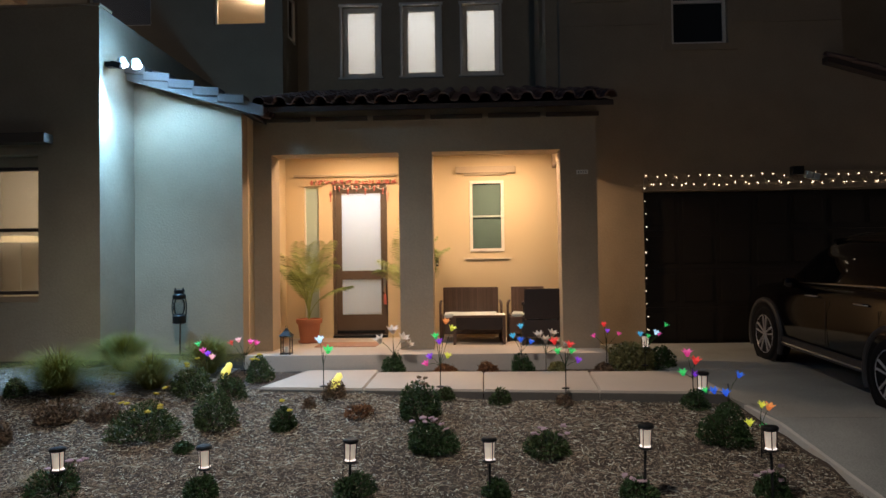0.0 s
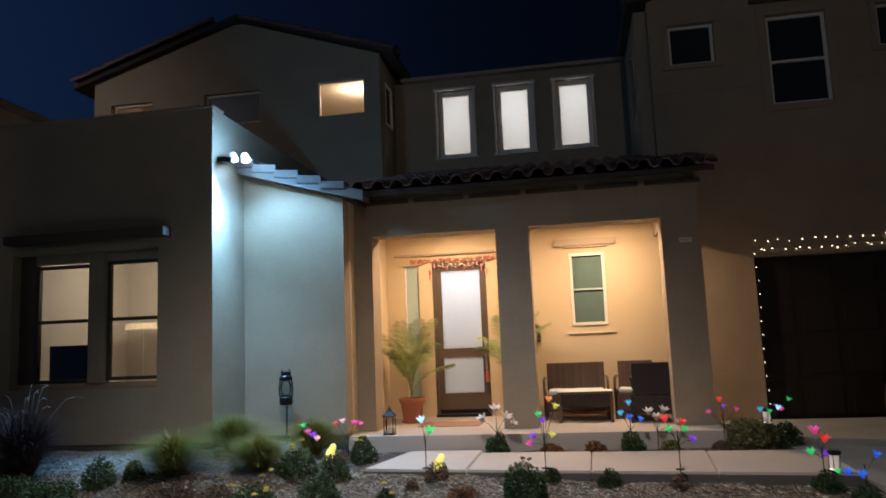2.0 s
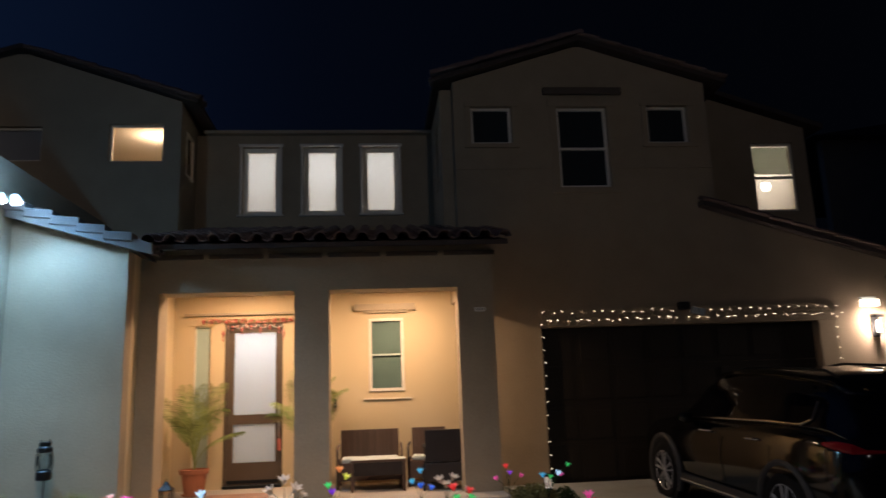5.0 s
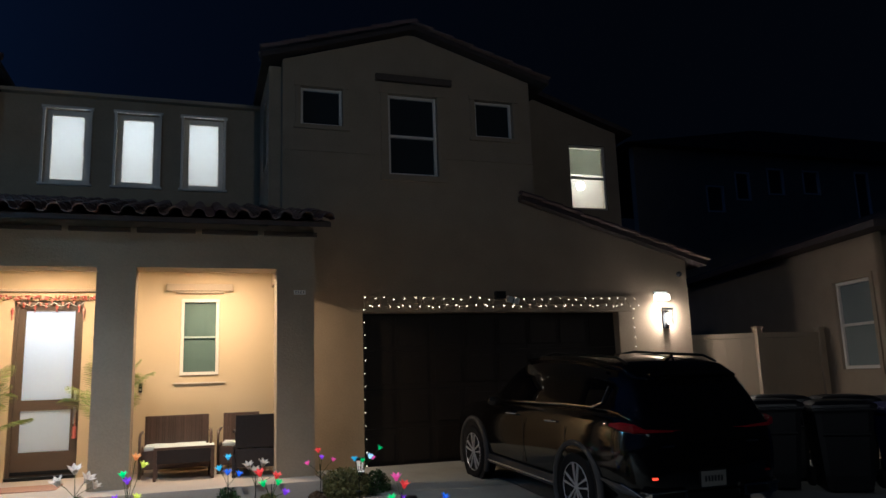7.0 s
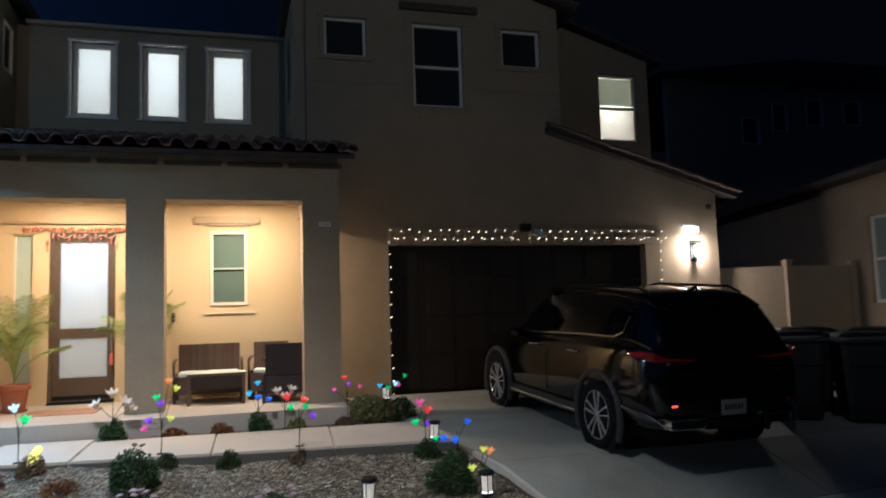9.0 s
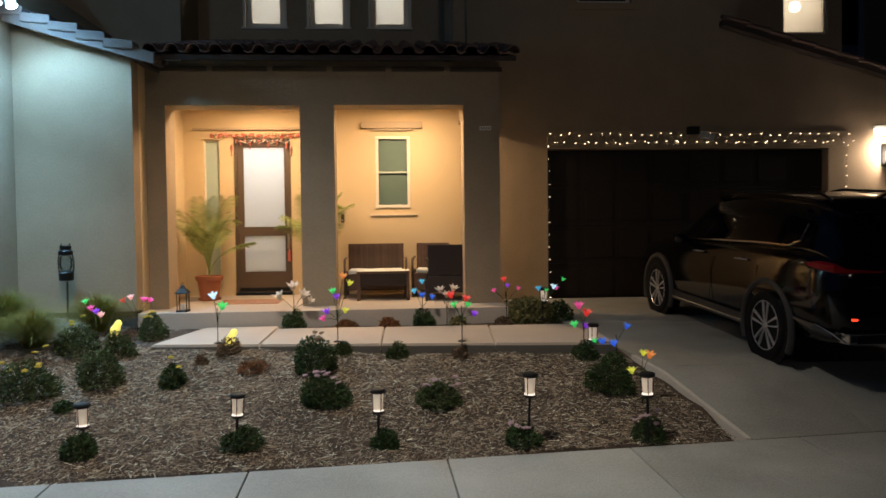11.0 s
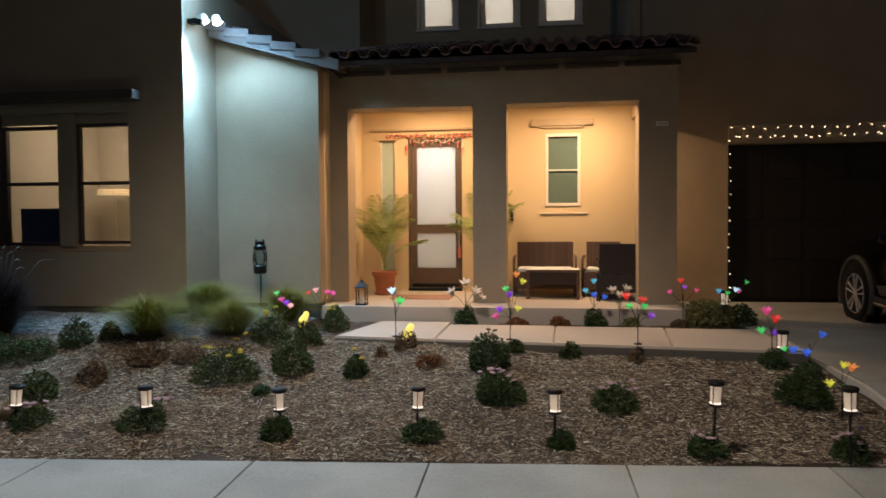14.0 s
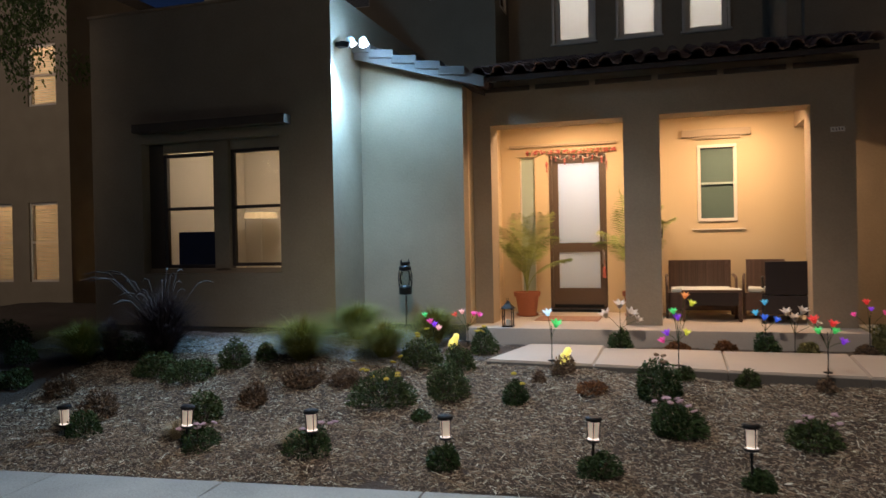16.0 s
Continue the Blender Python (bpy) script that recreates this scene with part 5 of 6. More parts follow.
part("cord", tube(bmesh.new(), [(x, 0, 0.02 - 0.015 * math.cos(x * 9)) for x in np.linspace(-0.82, 0.58, 30)], 0.006, 5), LEAF_OLIVE, garland)
r = random.Random(5)
for k in range(46):
    x = -0.82 + 1.4 * k / 45
    bm = bmesh.new()
    for j in range(4):
        bmesh.ops.create_icosphere(bm, subdivisions=1, radius=r.uniform(0.012, 0.02), matrix=Matrix.Translation((x + r.uniform(-0.02, 0.02), r.uniform(-0.015, 0), 0.01 + r.uniform(-0.03, 0.03))))
    part("blossom", bm, (GARL_RED, GARL_RED, LEAF_OLIVE, GARL_PINK)[k % 4], garland)
for k in range(14):
    x = -0.50 + 0.94 * k / 13
    L = (0.19, 0.10, 0.13, 0.09)[k % 4] if 0 < k < 13 else 0.30
    bm = bmesh.new()
    lathe(bm, [(0.004, -L - 0.012), (0.013, -L), (0.006, -L * 0.85), (0.022, -L * 0.6), (0.012, -L * 0.5), (0.003, -L * 0.42)], 8, (x, 0, 0))
    part("pendant", bm, (GARL_RED, GARL_PINK)[k % 2], garland)
for k in range(4):
    x0 = -0.36 + 0.2 * k
    part("bead_swag", tube(bmesh.new(), [(x0 + 0.2 * t, -0.012, -0.05 - 0.06 * math.sin(math.pi * t)) for t in np.linspace(0, 1, 9)], 0.0045, 5), CUSHION, garland)
tassel = thing("door_tassel", pose(-1.165, DY - 0.08, 1.50), "red hanging tassel on the door handle", "tassel")
part("cord", tube(bmesh.new(), [(0, 0, 0.0), (0, 0, -0.10)], 0.004, 5), GARL_RED, tassel)
part("fringe", lathe(bmesh.new(), [(0.008, -0.10), (0.022, -0.13), (0.026, -0.28), (0.0, -0.285)][::-1], 10), GARL_RED, tassel)
# ---- parked car ----
def loft(sections):
    bm = bmesh.new()
    rings = []
    for y, half in sections:
        pts = [(x, z) for x, z in half] + [(-x, z) for x, z in half[::-1] if x > 1e-4]
        rings.append([bm.verts.new((x, y, z)) for x, z in pts])
    return skin(bm, rings)


def body_half(w, zb, zt):
    h = zt - zb
    return [(0.0, zb), (0.80 * w, zb), (0.93 * w, zb + 0.07 * h), (0.985 * w, zb + 0.22 * h), (w, zb + 0.48 * h), (0.995 * w, zb + 0.66 * h), (0.975 * w, zb + 0.80 * h), (0.94 * w, zb + 0.93 * h), (0.86 * w, zt), (0.0, zt + 0.03)]


def cabin_half(wb, wt, zb, zt):
    h = zt - zb
    return [(0.0, zb), (wb, zb), (wb * 0.985, zb + 0.05 * h), (wt + (wb - wt) * 0.42, zb + 0.58 * h), (wt + (wb - wt) * 0.12, zb + 0.86 * h), (wt * 0.93, zb + 0.96 * h), (wt * 0.70, zt), (0.0, zt + 0.015)]


def wheel(bm_t, r=0.375):
    lathe(bm_t, [(0.245, -0.105), (0.30, -0.122), (0.345, -0.122), (0.368, -0.105), (r, -0.06), (r, 0.06), (0.368, 0.105), (0.345, 0.122), (0.30, 0.122), (0.245, 0.105)], 36, cap=False)


def suv(m, label):
    ob = thing("car", m, label, "car")
    st = [(0.00, 0.72, 0.50, 1.00), (0.04, 0.85, 0.43, 1.10), (0.14, 0.935, 0.37, 1.17), (0.40, 0.975, 0.32, 1.22), (0.75, 0.99, 0.30, 1.235), (1.05, 0.995, 0.30, 1.235), (1.45, 0.985, 0.28, 1.225), (1.8, 0.98, 0.27, 1.21), (2.6, 0.98, 0.26, 1.17), (3.4, 0.98, 0.27, 1.13), (3.95, 0.98, 0.30, 1.09), (4.45, 0.945, 0.32, 1.02), (4.78, 0.87, 0.36, 0.93), (4.93, 0.76, 0.42, 0.82), (5.00, 0.60, 0.48, 0.70)]
    body = part("body", loft([(y, body_half(w, zb, zt)) for y, w, zb, zt in st]), PAINT_BLACK, ob, "gloss black painted body", smooth=True)
    cb = [(0.10, 0.82, 0.72, 1.12, 1.20), (0.20, 0.86, 0.71, 1.16, 1.38), (0.36, 0.875, 0.685, 1.20, 1.585), (0.58, 0.885, 0.67, 1.22, 1.675), (1.0, 0.895, 0.67, 1.22, 1.72), (1.6, 0.895, 0.665, 1.21, 1.755), (2.3, 0.895, 0.66, 1.18, 1.75), (2.75, 0.885, 0.65, 1.15, 1.70), (3.1, 0.87, 0.64, 1.13, 1.58), (3.55, 0.85, 0.63, 1.11, 1.31), (3.95, 0.80, 0.62, 1.08, 1.12)]
    part("cabin_glass", loft([(y, cabin_half(*q)) for y, *q in cb]), GLASS_BLACK, ob, "dark tinted glasshouse", smooth=True)
    rf = [(0.32, 0.66, 0.655, 1.545, 1.575), (0.58, 0.69, 0.67, 1.635, 1.688), (1.0, 0.69, 0.67, 1.68, 1.732), (1.6, 0.69, 0.665, 1.715, 1.768), (2.3, 0.685, 0.66, 1.71, 1.764), (2.75, 0.67, 0.65, 1.665, 1.712)]
    part("roof", loft([(y, cabin_half(*q)) for y, *q in rf]), PAINT_BLACK, ob, smooth=True)
    part("spoiler", B(-0.54, 0.54, 0.24, 0.46, 1.572, 1.60, bevel=0.012), PAINT_BLACK, ob)
    part("antenna_fin", tube(bmesh.new(), [(0, 0.52, 1.70), (0, 0.56, 1.775), (0, 0.72, 1.71)], [0.006, 0.02, 0.03], 8), PAINT_BLACK, ob)
    tyre_me, rim_me = None, None
    for sx in (-1, 1):
        part("roof_rail", tube(bmesh.new(), [(sx * 0.60, 0.55, 1.70), (sx * 0.60, 0.75, 1.765), (sx * 0.60, 2.1, 1.79), (sx * 0.59, 2.5, 1.735)], 0.015, 6), METAL_BLACK, ob)
        part("window_trim", tube(bmesh.new(), [(sx * 0.80, 0.62, 1.47), (sx * 0.865, 0.66, 1.30), (sx * 0.905, 0.80, 1.245), (sx * 0.915, 1.4, 1.235), (sx * 0.912, 2.4, 1.19), (sx * 0.89, 3.45, 1.135)], 0.010, 6), CHROME, ob, "thin chrome strip")
        part("side_sill", B(sx * 0.965 - 0.02, sx * 0.965 + 0.02, 1.50, 3.50, 0.30, 0.42, bevel=0.012), CLADDING, ob)
        part("sill_trim", B(sx * 0.99 - 0.005, sx * 0.99 + 0.005, 1.55, 3.45, 0.33, 0.35, bevel=0.002), CHROME, ob, "bright sill strip")
        for y in (1.62, 2.68):
            part("door_handle", tube(bmesh.new(), [(sx * 0.96, y - 0.10, 1.03), (sx * 1.005, y - 0.08, 1.035), (sx * 1.005, y + 0.08, 1.03), (sx * 0.96, y + 0.10, 1.025)], 0.012, 6), CHROME, ob)
            part("door_gap", B(sx * 0.986 - 0.003, sx * 0.986 + 0.003, y - 0.35, y - 0.343, 0.45, 1.0), METAL_BLACK, ob)
        part("mirror", tube(bmesh.new(), [(sx * 0.90, 3.12, 1.12), (sx * 1.00, 3.10, 1.15), (sx * 1.12, 3.08, 1.17)], [0.03, 0.075, 0.05], 10), PAINT_BLACK, ob, smooth=True)
        part("tail_light", loft_strip(sx), TAIL_RED, ob, "wide red tail lamp")
        part("reflector", B(sx * 0.71 - 0.030, sx * 0.71 + 0.030, -0.006, 0.04, 0.600, 0.622, bevel=0.004), REFLECTOR_GLINT if sx < 0 else TAIL_RED, ob, "red reflector with its glint put in as emission" if sx < 0 else "red reflector")
        part("bumper_trim", tube(bmesh.new(), [(sx * 0.985, 0.55, 0.55), (sx * 0.955, 0.25, 0.50), (sx * 0.88, 0.07, 0.45)], [0.012, 0.035, 0.02], 8), CLADDING, ob)
        ex = bmesh.new()
        for a, b, c, d in ((0.36, 0.84, 0.475, 0.495), (0.38, 0.78, 0.385, 0.40), (0.36, 0.39, 0.40, 0.475), (0.70, 0.78, 0.40, 0.475)):
            box(ex, min(sx * a, sx * b), max(sx * a, sx * b), -0.035, 0.10, c, d, bevel=0.004)
        tube(ex, [(sx * 0.80, -0.02, 0.40), (sx * 0.88, 0.06, 0.47), (sx * 0.955, 0.24, 0.545)], [0.012, 0.010, 0.006], 6)
        ext = part("exhaust_trim", ex, CHROME, ob, "bright chrome exhaust surround")
        part("exhaust_mouth", B(min(sx * 0.40, sx * 0.72), max(sx * 0.40, sx * 0.70), -0.012, 0.10, 0.401, 0.474), METAL_BLACK, ext)
        for y in (1.05, 3.95):
            arch = bmesh.new()
            tube(arch, [(sx * 0.978, y + 0.475 * math.cos(a), 0.375 + 0.475 * math.sin(a)) for a in [math.pi * k / 14 for k in range(-2, 17)]], 0.036, 8)
            part("wheel_arch", arch, CLADDING, ob, "grey plastic arch moulding")
            well = lathe(bmesh.new(), [(0.0, 0), (0.445, 0), (0.445, 0.012), (0.0, 0.012)], 28)
            part("wheel_well", well, RUBBER, ob).matrix_basis = pose(sx * 0.972, y, 0.375, 0, 90 * sx, 0)
            wm = pose(sx * 0.885, y, 0.375, 0, 90 * sx, 0)
            if tyre_me is None:
                bm = bmesh.new()
                wheel(bm)
                wh = part("tyre", bm, RUBBER, ob, smooth=True)
                tyre_me = wh.data
                bm = lathe(bmesh.new(), [(0.258, 0.106), (0.264, 0.114), (0.260, 0.118), (0.255, 0.113)], 36, cap=False)
                lathe(bm, [(0.040, 0.06), (0.038, 0.100), (0.028, 0.112), (0.0, 0.114)], 20, cap=False)
                for k in range(5):
                    for off in (-1, 1):
                        a0, a1 = 2 * math.pi * k / 5 + off * 0.42, 2 * math.pi * k / 5 + off * 0.20
                        p0, p1 = Vector((math.cos(a0) * 0.036, math.sin(a0) * 0.036, 0)), Vector((math.cos(a1) * 0.258, math.sin(a1) * 0.258, 0))
                        q = (p1 - p0).normalized().cross(Vector((0, 0, 1)))
                        ends = []
                        for p, w, zt in ((p0, 0.007, 0.112), (p0.lerp(p1, 0.6), 0.009, 0.117), (p1, 0.013, 0.115)):
                            ends.append([bm.verts.new(p + q * w * e + Vector((0, 0, z))) for e, z in ((-1, zt - 0.03), (1, zt - 0.03), (0.8, zt), (-0.8, zt))])
                        skin(bm, ends)
                rim_me = bpy.data.meshes.new("rim")
                bm.normal_update()
                bm.to_mesh(rim_me)
                bm.free()
                rim_me.materials.append(ALLOY)
                rb = lathe(bmesh.new(), [(0.0, 0.05), (0.20, 0.045), (0.245, 0.06), (0.255, 0.10), (0.275, 0.112)], 30, cap=False)
                hub_me = bpy.data.meshes.new("brake_disc")
                rb.to_mesh(hub_me)
                rb.free()
                hub_me.materials.append(RUBBER)
                wh.name = "wheel"
            else:
                wh = shared("wheel", tyre_me, ob, wm)
            wh.matrix_basis = wm
            shared("rim", rim_me, wh, Matrix())
            shared("brake_disc", hub_me, wh, Matrix())
    part("rear_bar", B(-0.45, 0.45, 0.016, 0.03, 1.04, 1.058, bevel=0.003), TAIL_RED, ob, "thin red light bar")
    part("emblem", lathe(bmesh.new(), [(0.06, 0), (0.06, 0.008), (0.045, 0.012)], 18), CHROME, ob, "plain chrome oval badge").matrix_basis = pose(0, 0.02, 0.97, 90, 0, 0) @ Matrix.Diagonal((1.2, 0.8, 1, 1))
    for x in (-0.62, 0.45):
        part("badge", B(x, x + 0.16, -0.004, 0.014, 0.90, 0.918), CHROME, ob, "small chrome bar badge")
    plate = part("number_plate", B(-0.155, 0.155, -0.012, -0.002, 0.495, 0.645, bevel=0.004), PLATE, ob, "pale plate with a plain dark bar")
    for k in range(6):
        part("plate_bar", B(-0.115 + 0.04 * k, -0.09 + 0.04 * k, -0.014, -0.0125, 0.545, 0.60), CLADDING, plate)
    part("plate_frame", B(-0.18, 0.18, -0.004, 0.03, 0.475, 0.665, bevel=0.006), METAL_BLACK, ob)
    part("rear_skid", B(-0.34, 0.34, -0.002, 0.12, 0.36, 0.45, bevel=0.02), METAL_BLACK, ob)
    return ob


def loft_strip(sx):
    """A tail lamp that wraps from the flank round to the tailgate."""
    bm = bmesh.new()
    pts = [(0.965, 0.40, 1.10, 0.015), (0.945, 0.22, 1.10, 0.042), (0.885, 0.085, 1.085, 0.045), (0.78, 0.03, 1.06, 0.020), (0.45, 0.015, 1.05, 0.010)]
    rings = [[bm.verts.new((sx * (x + o[0]), y - o[1], z + o[2] * h)) for o in ((0.0, 0.0, -1), (0.012, 0.014, -0.6), (0.012, 0.014, 0.6), (0, 0, 1), (-0.02, -0.02, 0))] for x, y, z, h in pts]
    return skin(bm, rings)


tilt = math.degrees(math.atan2(drive_z(10.43) - drive_z(7.53), 2.9))
suv(pose(5.425, 6.39, drive_z(7.44) - 0.02 - 1.05 * math.tan(radians(tilt)), tilt, 0, 2.1) @ Matrix.Diagonal((0.965, 1, 1, 1)), "gloss black sport utility car parked on the driveway")


def wheeled_bin(m, label, material):
    """A tapered refuse bin with a hinged lid, rim, handle bar and two wheels; its front faces -y."""
    ob = thing("wheeled_bin", m, label, "bin", "bins beside the car")
    bm = bmesh.new()
    skin(bm, [[bm.verts.new((sx * w, sy * d + o, z)) for sx, sy in ((-1, -1), (-0.8, -1.06), (0.8, -1.06), (1, -1), (1, 1), (-1, 1))] for w, d, o, z in ((0.26, 0.24, 0.0, 0.03), (0.28, 0.27, 0.0, 0.20), (0.335, 0.34, 0.02, 0.95), (0.34, 0.35, 0.02, 1.0))])
    part("body", bm, material, ob, "ribbed plastic body")
    part("rim", B(-0.365, 0.365, -0.375, 0.395, 0.985, 1.025, bevel=0.012), material, ob)
    bm = bmesh.new()
    skin(bm, [[bm.verts.new((sx * w, sy * d + 0.01, z)) for sx, sy in ((-1, -1), (-0.75, -1.08), (0.75, -1.08), (1, -1), (1, 1), (-1, 1))] for w, d, z in ((0.375, 0.385, 1.028), (0.37, 0.38, 1.065), (0.30, 0.30, 1.105), (0.18, 0.2, 1.12))])
    part("lid", bm, material, ob)
    part("handle", tube(bmesh.new(), [(-0.30, 0.40, 0.98), (-0.30, 0.46, 1.0), (0.30, 0.46, 1.0), (0.30, 0.40, 0.98)], 0.016, 8), material, ob)
    part("grip_bar", tube(bmesh.new(), [(-0.27, -0.34, 0.70), (0.27, -0.34, 0.70)], 0.018, 8), METAL_BLACK, ob, "metal lift bar")
    for sx in (-1, 1):
        part("wheel", lathe(bmesh.new(), [(0.0, -0.03), (0.12, -0.03), (0.13, 0.0), (0.12, 0.03), (0.0, 0.03)], 20), RUBBER, ob).matrix_basis = pose(sx * 0.31, 0.30, 0.13, 0, 90, 0)
    return ob


for x, y, material, label in ((7.59, 7.99, BIN_BLACK, "black wheeled refuse bin with a closed lid beside the car"), (8.29, 7.55, BIN_BLACK, "black wheeled refuse bin at the driveway edge"), (8.14, 8.42, BIN_BLACK, "black wheeled refuse bin behind the others"), (8.92, 8.05, BIN_BLACK, "black wheeled refuse bin behind the others"), (9.60, 7.65, BIN_BLACK, "black wheeled refuse bin behind the others"), (8.99, 7.10, BIN_BLUE, "dark blue wheeled recycling bin at the driveway edge")):
    wheeled_bin(pose(x, y, drive_z(y) + 0.006, 0, 0, -31), label, material)

# ---- lamps on the walls ----
flood = thing("flood_light_fixture", pose(-4.15, 8.88, 4.42), "twin-head white flood light, switched on, under the eave", "flood light")
part("mount", B(-0.138, -0.03, -0.06, 0.06, -0.03, 0.03, bevel=0.01), METAL_BLACK, flood)
part("sensor_box", B(-0.05, 0.08, -0.10, -0.02, -0.05, 0.02, bevel=0.01, m=pose(0, 0, 0, 0, 12, 0)), METAL_BLACK, flood, "black sensor box")
for x, y in ((0.06, 0.02), (0.20, 0.10)):
    h = part("lamp_head", lathe(bmesh.new(), [(0.02, 0.07), (0.05, 0.05), (0.062, -0.01), (0.064, -0.03)], 16), CUSHION, flood, "white lamp head")
    h.matrix_basis = pose(x, y - 0.02, 0.03, 18, -12, 0)
    part("lens", lathe(bmesh.new(), [(0.062, -0.030), (0.055, -0.050), (0.03, -0.064), (0.0, -0.068)][::-1], 16), FLOOD_LED, h, "glowing white lens")
sconce = thing("wall_sconce", pose(8.92, WALL_Y, 2.88), "black box wall sconce, switched on, beside the garage", "wall lamp")
part("back_plate", B(-0.07, 0.07, -0.03, -0.002, -0.20, 0.20, bevel=0.006), METAL_BLACK, sconce)
part("cap", B(-0.085, 0.085, -0.17, -0.031, 0.14, 0.18, bevel=0.006), METAL_BLACK, sconce)
part("base", B(-0.035, 0.035, -0.125, -0.031, -0.16, -0.14, bevel=0.006), METAL_BLACK, sconce)
for sx in (-1, 1):
    part("post", B(sx * 0.07 - 0.008, sx * 0.07 + 0.008, -0.155, -0.14, -0.14, 0.14), METAL_BLACK, sconce)
part("glass", lathe(bmesh.new(), [(0.035, -0.12), (0.04, -0.05), (0.035, 0.08)], 14, (0, -0.09, 0)), SCONCE_GLASS, sconce, "glowing frosted glass").visible_shadow = False
box_light = thing("wall_light", pose(8.85, WALL_Y, 3.29), "small white box light, switched on, above the sconce", "wall lamp")
part("housing", B(-0.15, 0.15, -0.03, -0.002, 0.03, 0.09, bevel=0.01), CUSHION, box_light)
part("diffuser", B(-0.14, 0.14, -0.11, -0.004, -0.08, 0.028, bevel=0.008), SCONCE_GLASS, box_light, "glowing diffuser").visible_shadow = False
cam_box = thing("flood_light_fixture", pose(5.55, WALL_Y - 0.024, 3.26), "black twin flood light, switched off, over the garage door", "flood light")
part("solar_box", B(-0.12, 0.06, -0.12, -0.002, -0.03, 0.10, bevel=0.01), METAL_BLACK, cam_box)
for x in (0.10, 0.22):
    part("lamp_head", B(x, x + 0.10, -0.12, -0.03, -0.06, 0.05, bevel=0.01, m=pose(0, 0, 0, 0, 15, 0)), CUSHION, cam_box, "white lamp head, unlit")
for x in (-1.55, 0.75):
    pl = thing("ceiling_light", pose(x, 10.95, 3.70), "round porch ceiling light, switched on", "ceiling light", "porch ceiling lights")
    part("trim_ring", lathe(bmesh.new(), [(0.12, -0.001), (0.12, -0.012), (0.09, -0.016)], 20), CUSHION, pl)
alarm = thing("security_camera", pose(9.30, WALL_Y, 3.72), "small dome camera under the garage roof edge", "camera")
part("dome", lathe(bmesh.new(), [(0.05, 0.0), (0.05, 0.03), (0.035, 0.06), (0.0, 0.07)], 14), CLADDING, alarm).matrix_basis = pose(0, -0.002, 0, 90, 0, 0)

# fairy lights round the garage door
strings = thing("fairy_lights", pose(0, WALL_Y - 0.035, 0), "string of small warm fairy lights round the garage door", "string lights")
bulb_bm = bmesh.new()
bmesh.ops.create_icosphere(bulb_bm, subdivisions=1, radius=0.0085)
bulb_me = bpy.data.meshes.new("bulb")
bulb_bm.to_mesh(bulb_me)
bulb_bm.free()
bulb_me.materials.append(BULB)
r = random.Random(11)
n = 31
zig = []
for k in range(n):
    x = 3.12 + k * (5.12 / (n - 1))
    for dx, z in ((0.0, 3.24), (0.08, 3.11)) + (((0.13, 3.10),) if k % 3 == 0 and k < n - 1 else ()):
        q = Vector((x + dx + r.uniform(-0.02, 0.02), r.uniform(-0.008, 0), z + r.uniform(-0.02, 0.02)))
        zig.append(q)
        shared("bulb", bulb_me, strings, Matrix.Translation(q))
part("wire", tube(bmesh.new(), zig, 0.002, 4), METAL_BLACK, strings)
for x, z1 in ((3.10, 0.55), (8.22, 0.95)):
    dn = []
    for k in range(13):
        z = 3.05 - k * (3.05 - z1) / 12
        q = Vector((x + r.uniform(-0.015, 0.015), 0, z))
        dn.append(q)
        shared("bulb", bulb_me, strings, Matrix.Translation(q))
    part("wire", tube(bmesh.new(), dn, 0.002, 4), METAL_BLACK, strings)

# ---- study and loft seen through the panes ----
desk = thing("monitor", pose(-6.60, 9.15, 0.76), "dark monitor on a stand in the study", "monitor")
part("screen", B(-0.38, 0.22, 0, 0.05, 0.72, 1.28, bevel=0.01), METAL_BLACK, desk)
part("stand", B(-0.10, 0.0, 0.02, 0.06, 0.0, 0.719), METAL_BLACK, desk)
inner = thing("door_3", pose(-5.95, 12.19, 0.76), "white panelled inner door of the study", "door", kind="structure")
part("door_leaf", B(-0.45, 0.45, -0.05, -0.002, 0, 2.05, bevel=0.01), CUSHION, inner)
chair = thing("office_chair", pose(-5.02, 9.35, 0.76), "dark office chair back by the study window", "chair")
part("backrest", B(-0.20, 0.20, 0, 0.07, 0.6, 1.08, bevel=0.03), METAL_BLACK, chair)
part("seat", B(-0.22, 0.22, -0.45, -0.002, 0.45, 0.52, bevel=0.02), METAL_BLACK, chair)
part("column", tube(bmesh.new(), [(0, -0.2, 0), (0, -0.2, 0.449)], 0.03, 8), METAL_BLACK, chair)
floor_lamp = thing("floor_lamp", pose(-7.15, 11.7, 0.76), "floor lamp with a warm glowing shade in the study", "lamp")
part("pole", tube(bmesh.new(), [(0, 0, 0.02), (0, 0, 1.62)], 0.010, 8), CUSHION, floor_lamp)
part("foot", lathe(bmesh.new(), [(0.14, 0), (0.14, 0.015), (0.02, 0.02)], 18), METAL_BLACK, floor_lamp)
part("shade", lathe(bmesh.new(), [(0.30, 1.56), (0.28, 1.66)], 18), SHADE_LIT, floor_lamp, "warm glowing shade")

globe = thing("globe_lamp", pose(8.60, 14.25, 6.95), "glowing white globe lamp hanging in the upper room", "lamp")
part("cord", tube(bmesh.new(), [(0, 0, -0.002), (0, 0, -0.80)], 0.006, 6), CUSHION, globe)
part("globe", lathe(bmesh.new(), [(0.0, -1.0), (0.07, -0.98), (0.10, -0.90), (0.07, -0.82), (0.0, -0.80)], 16), SCONCE_GLASS, globe, "glowing white glass")

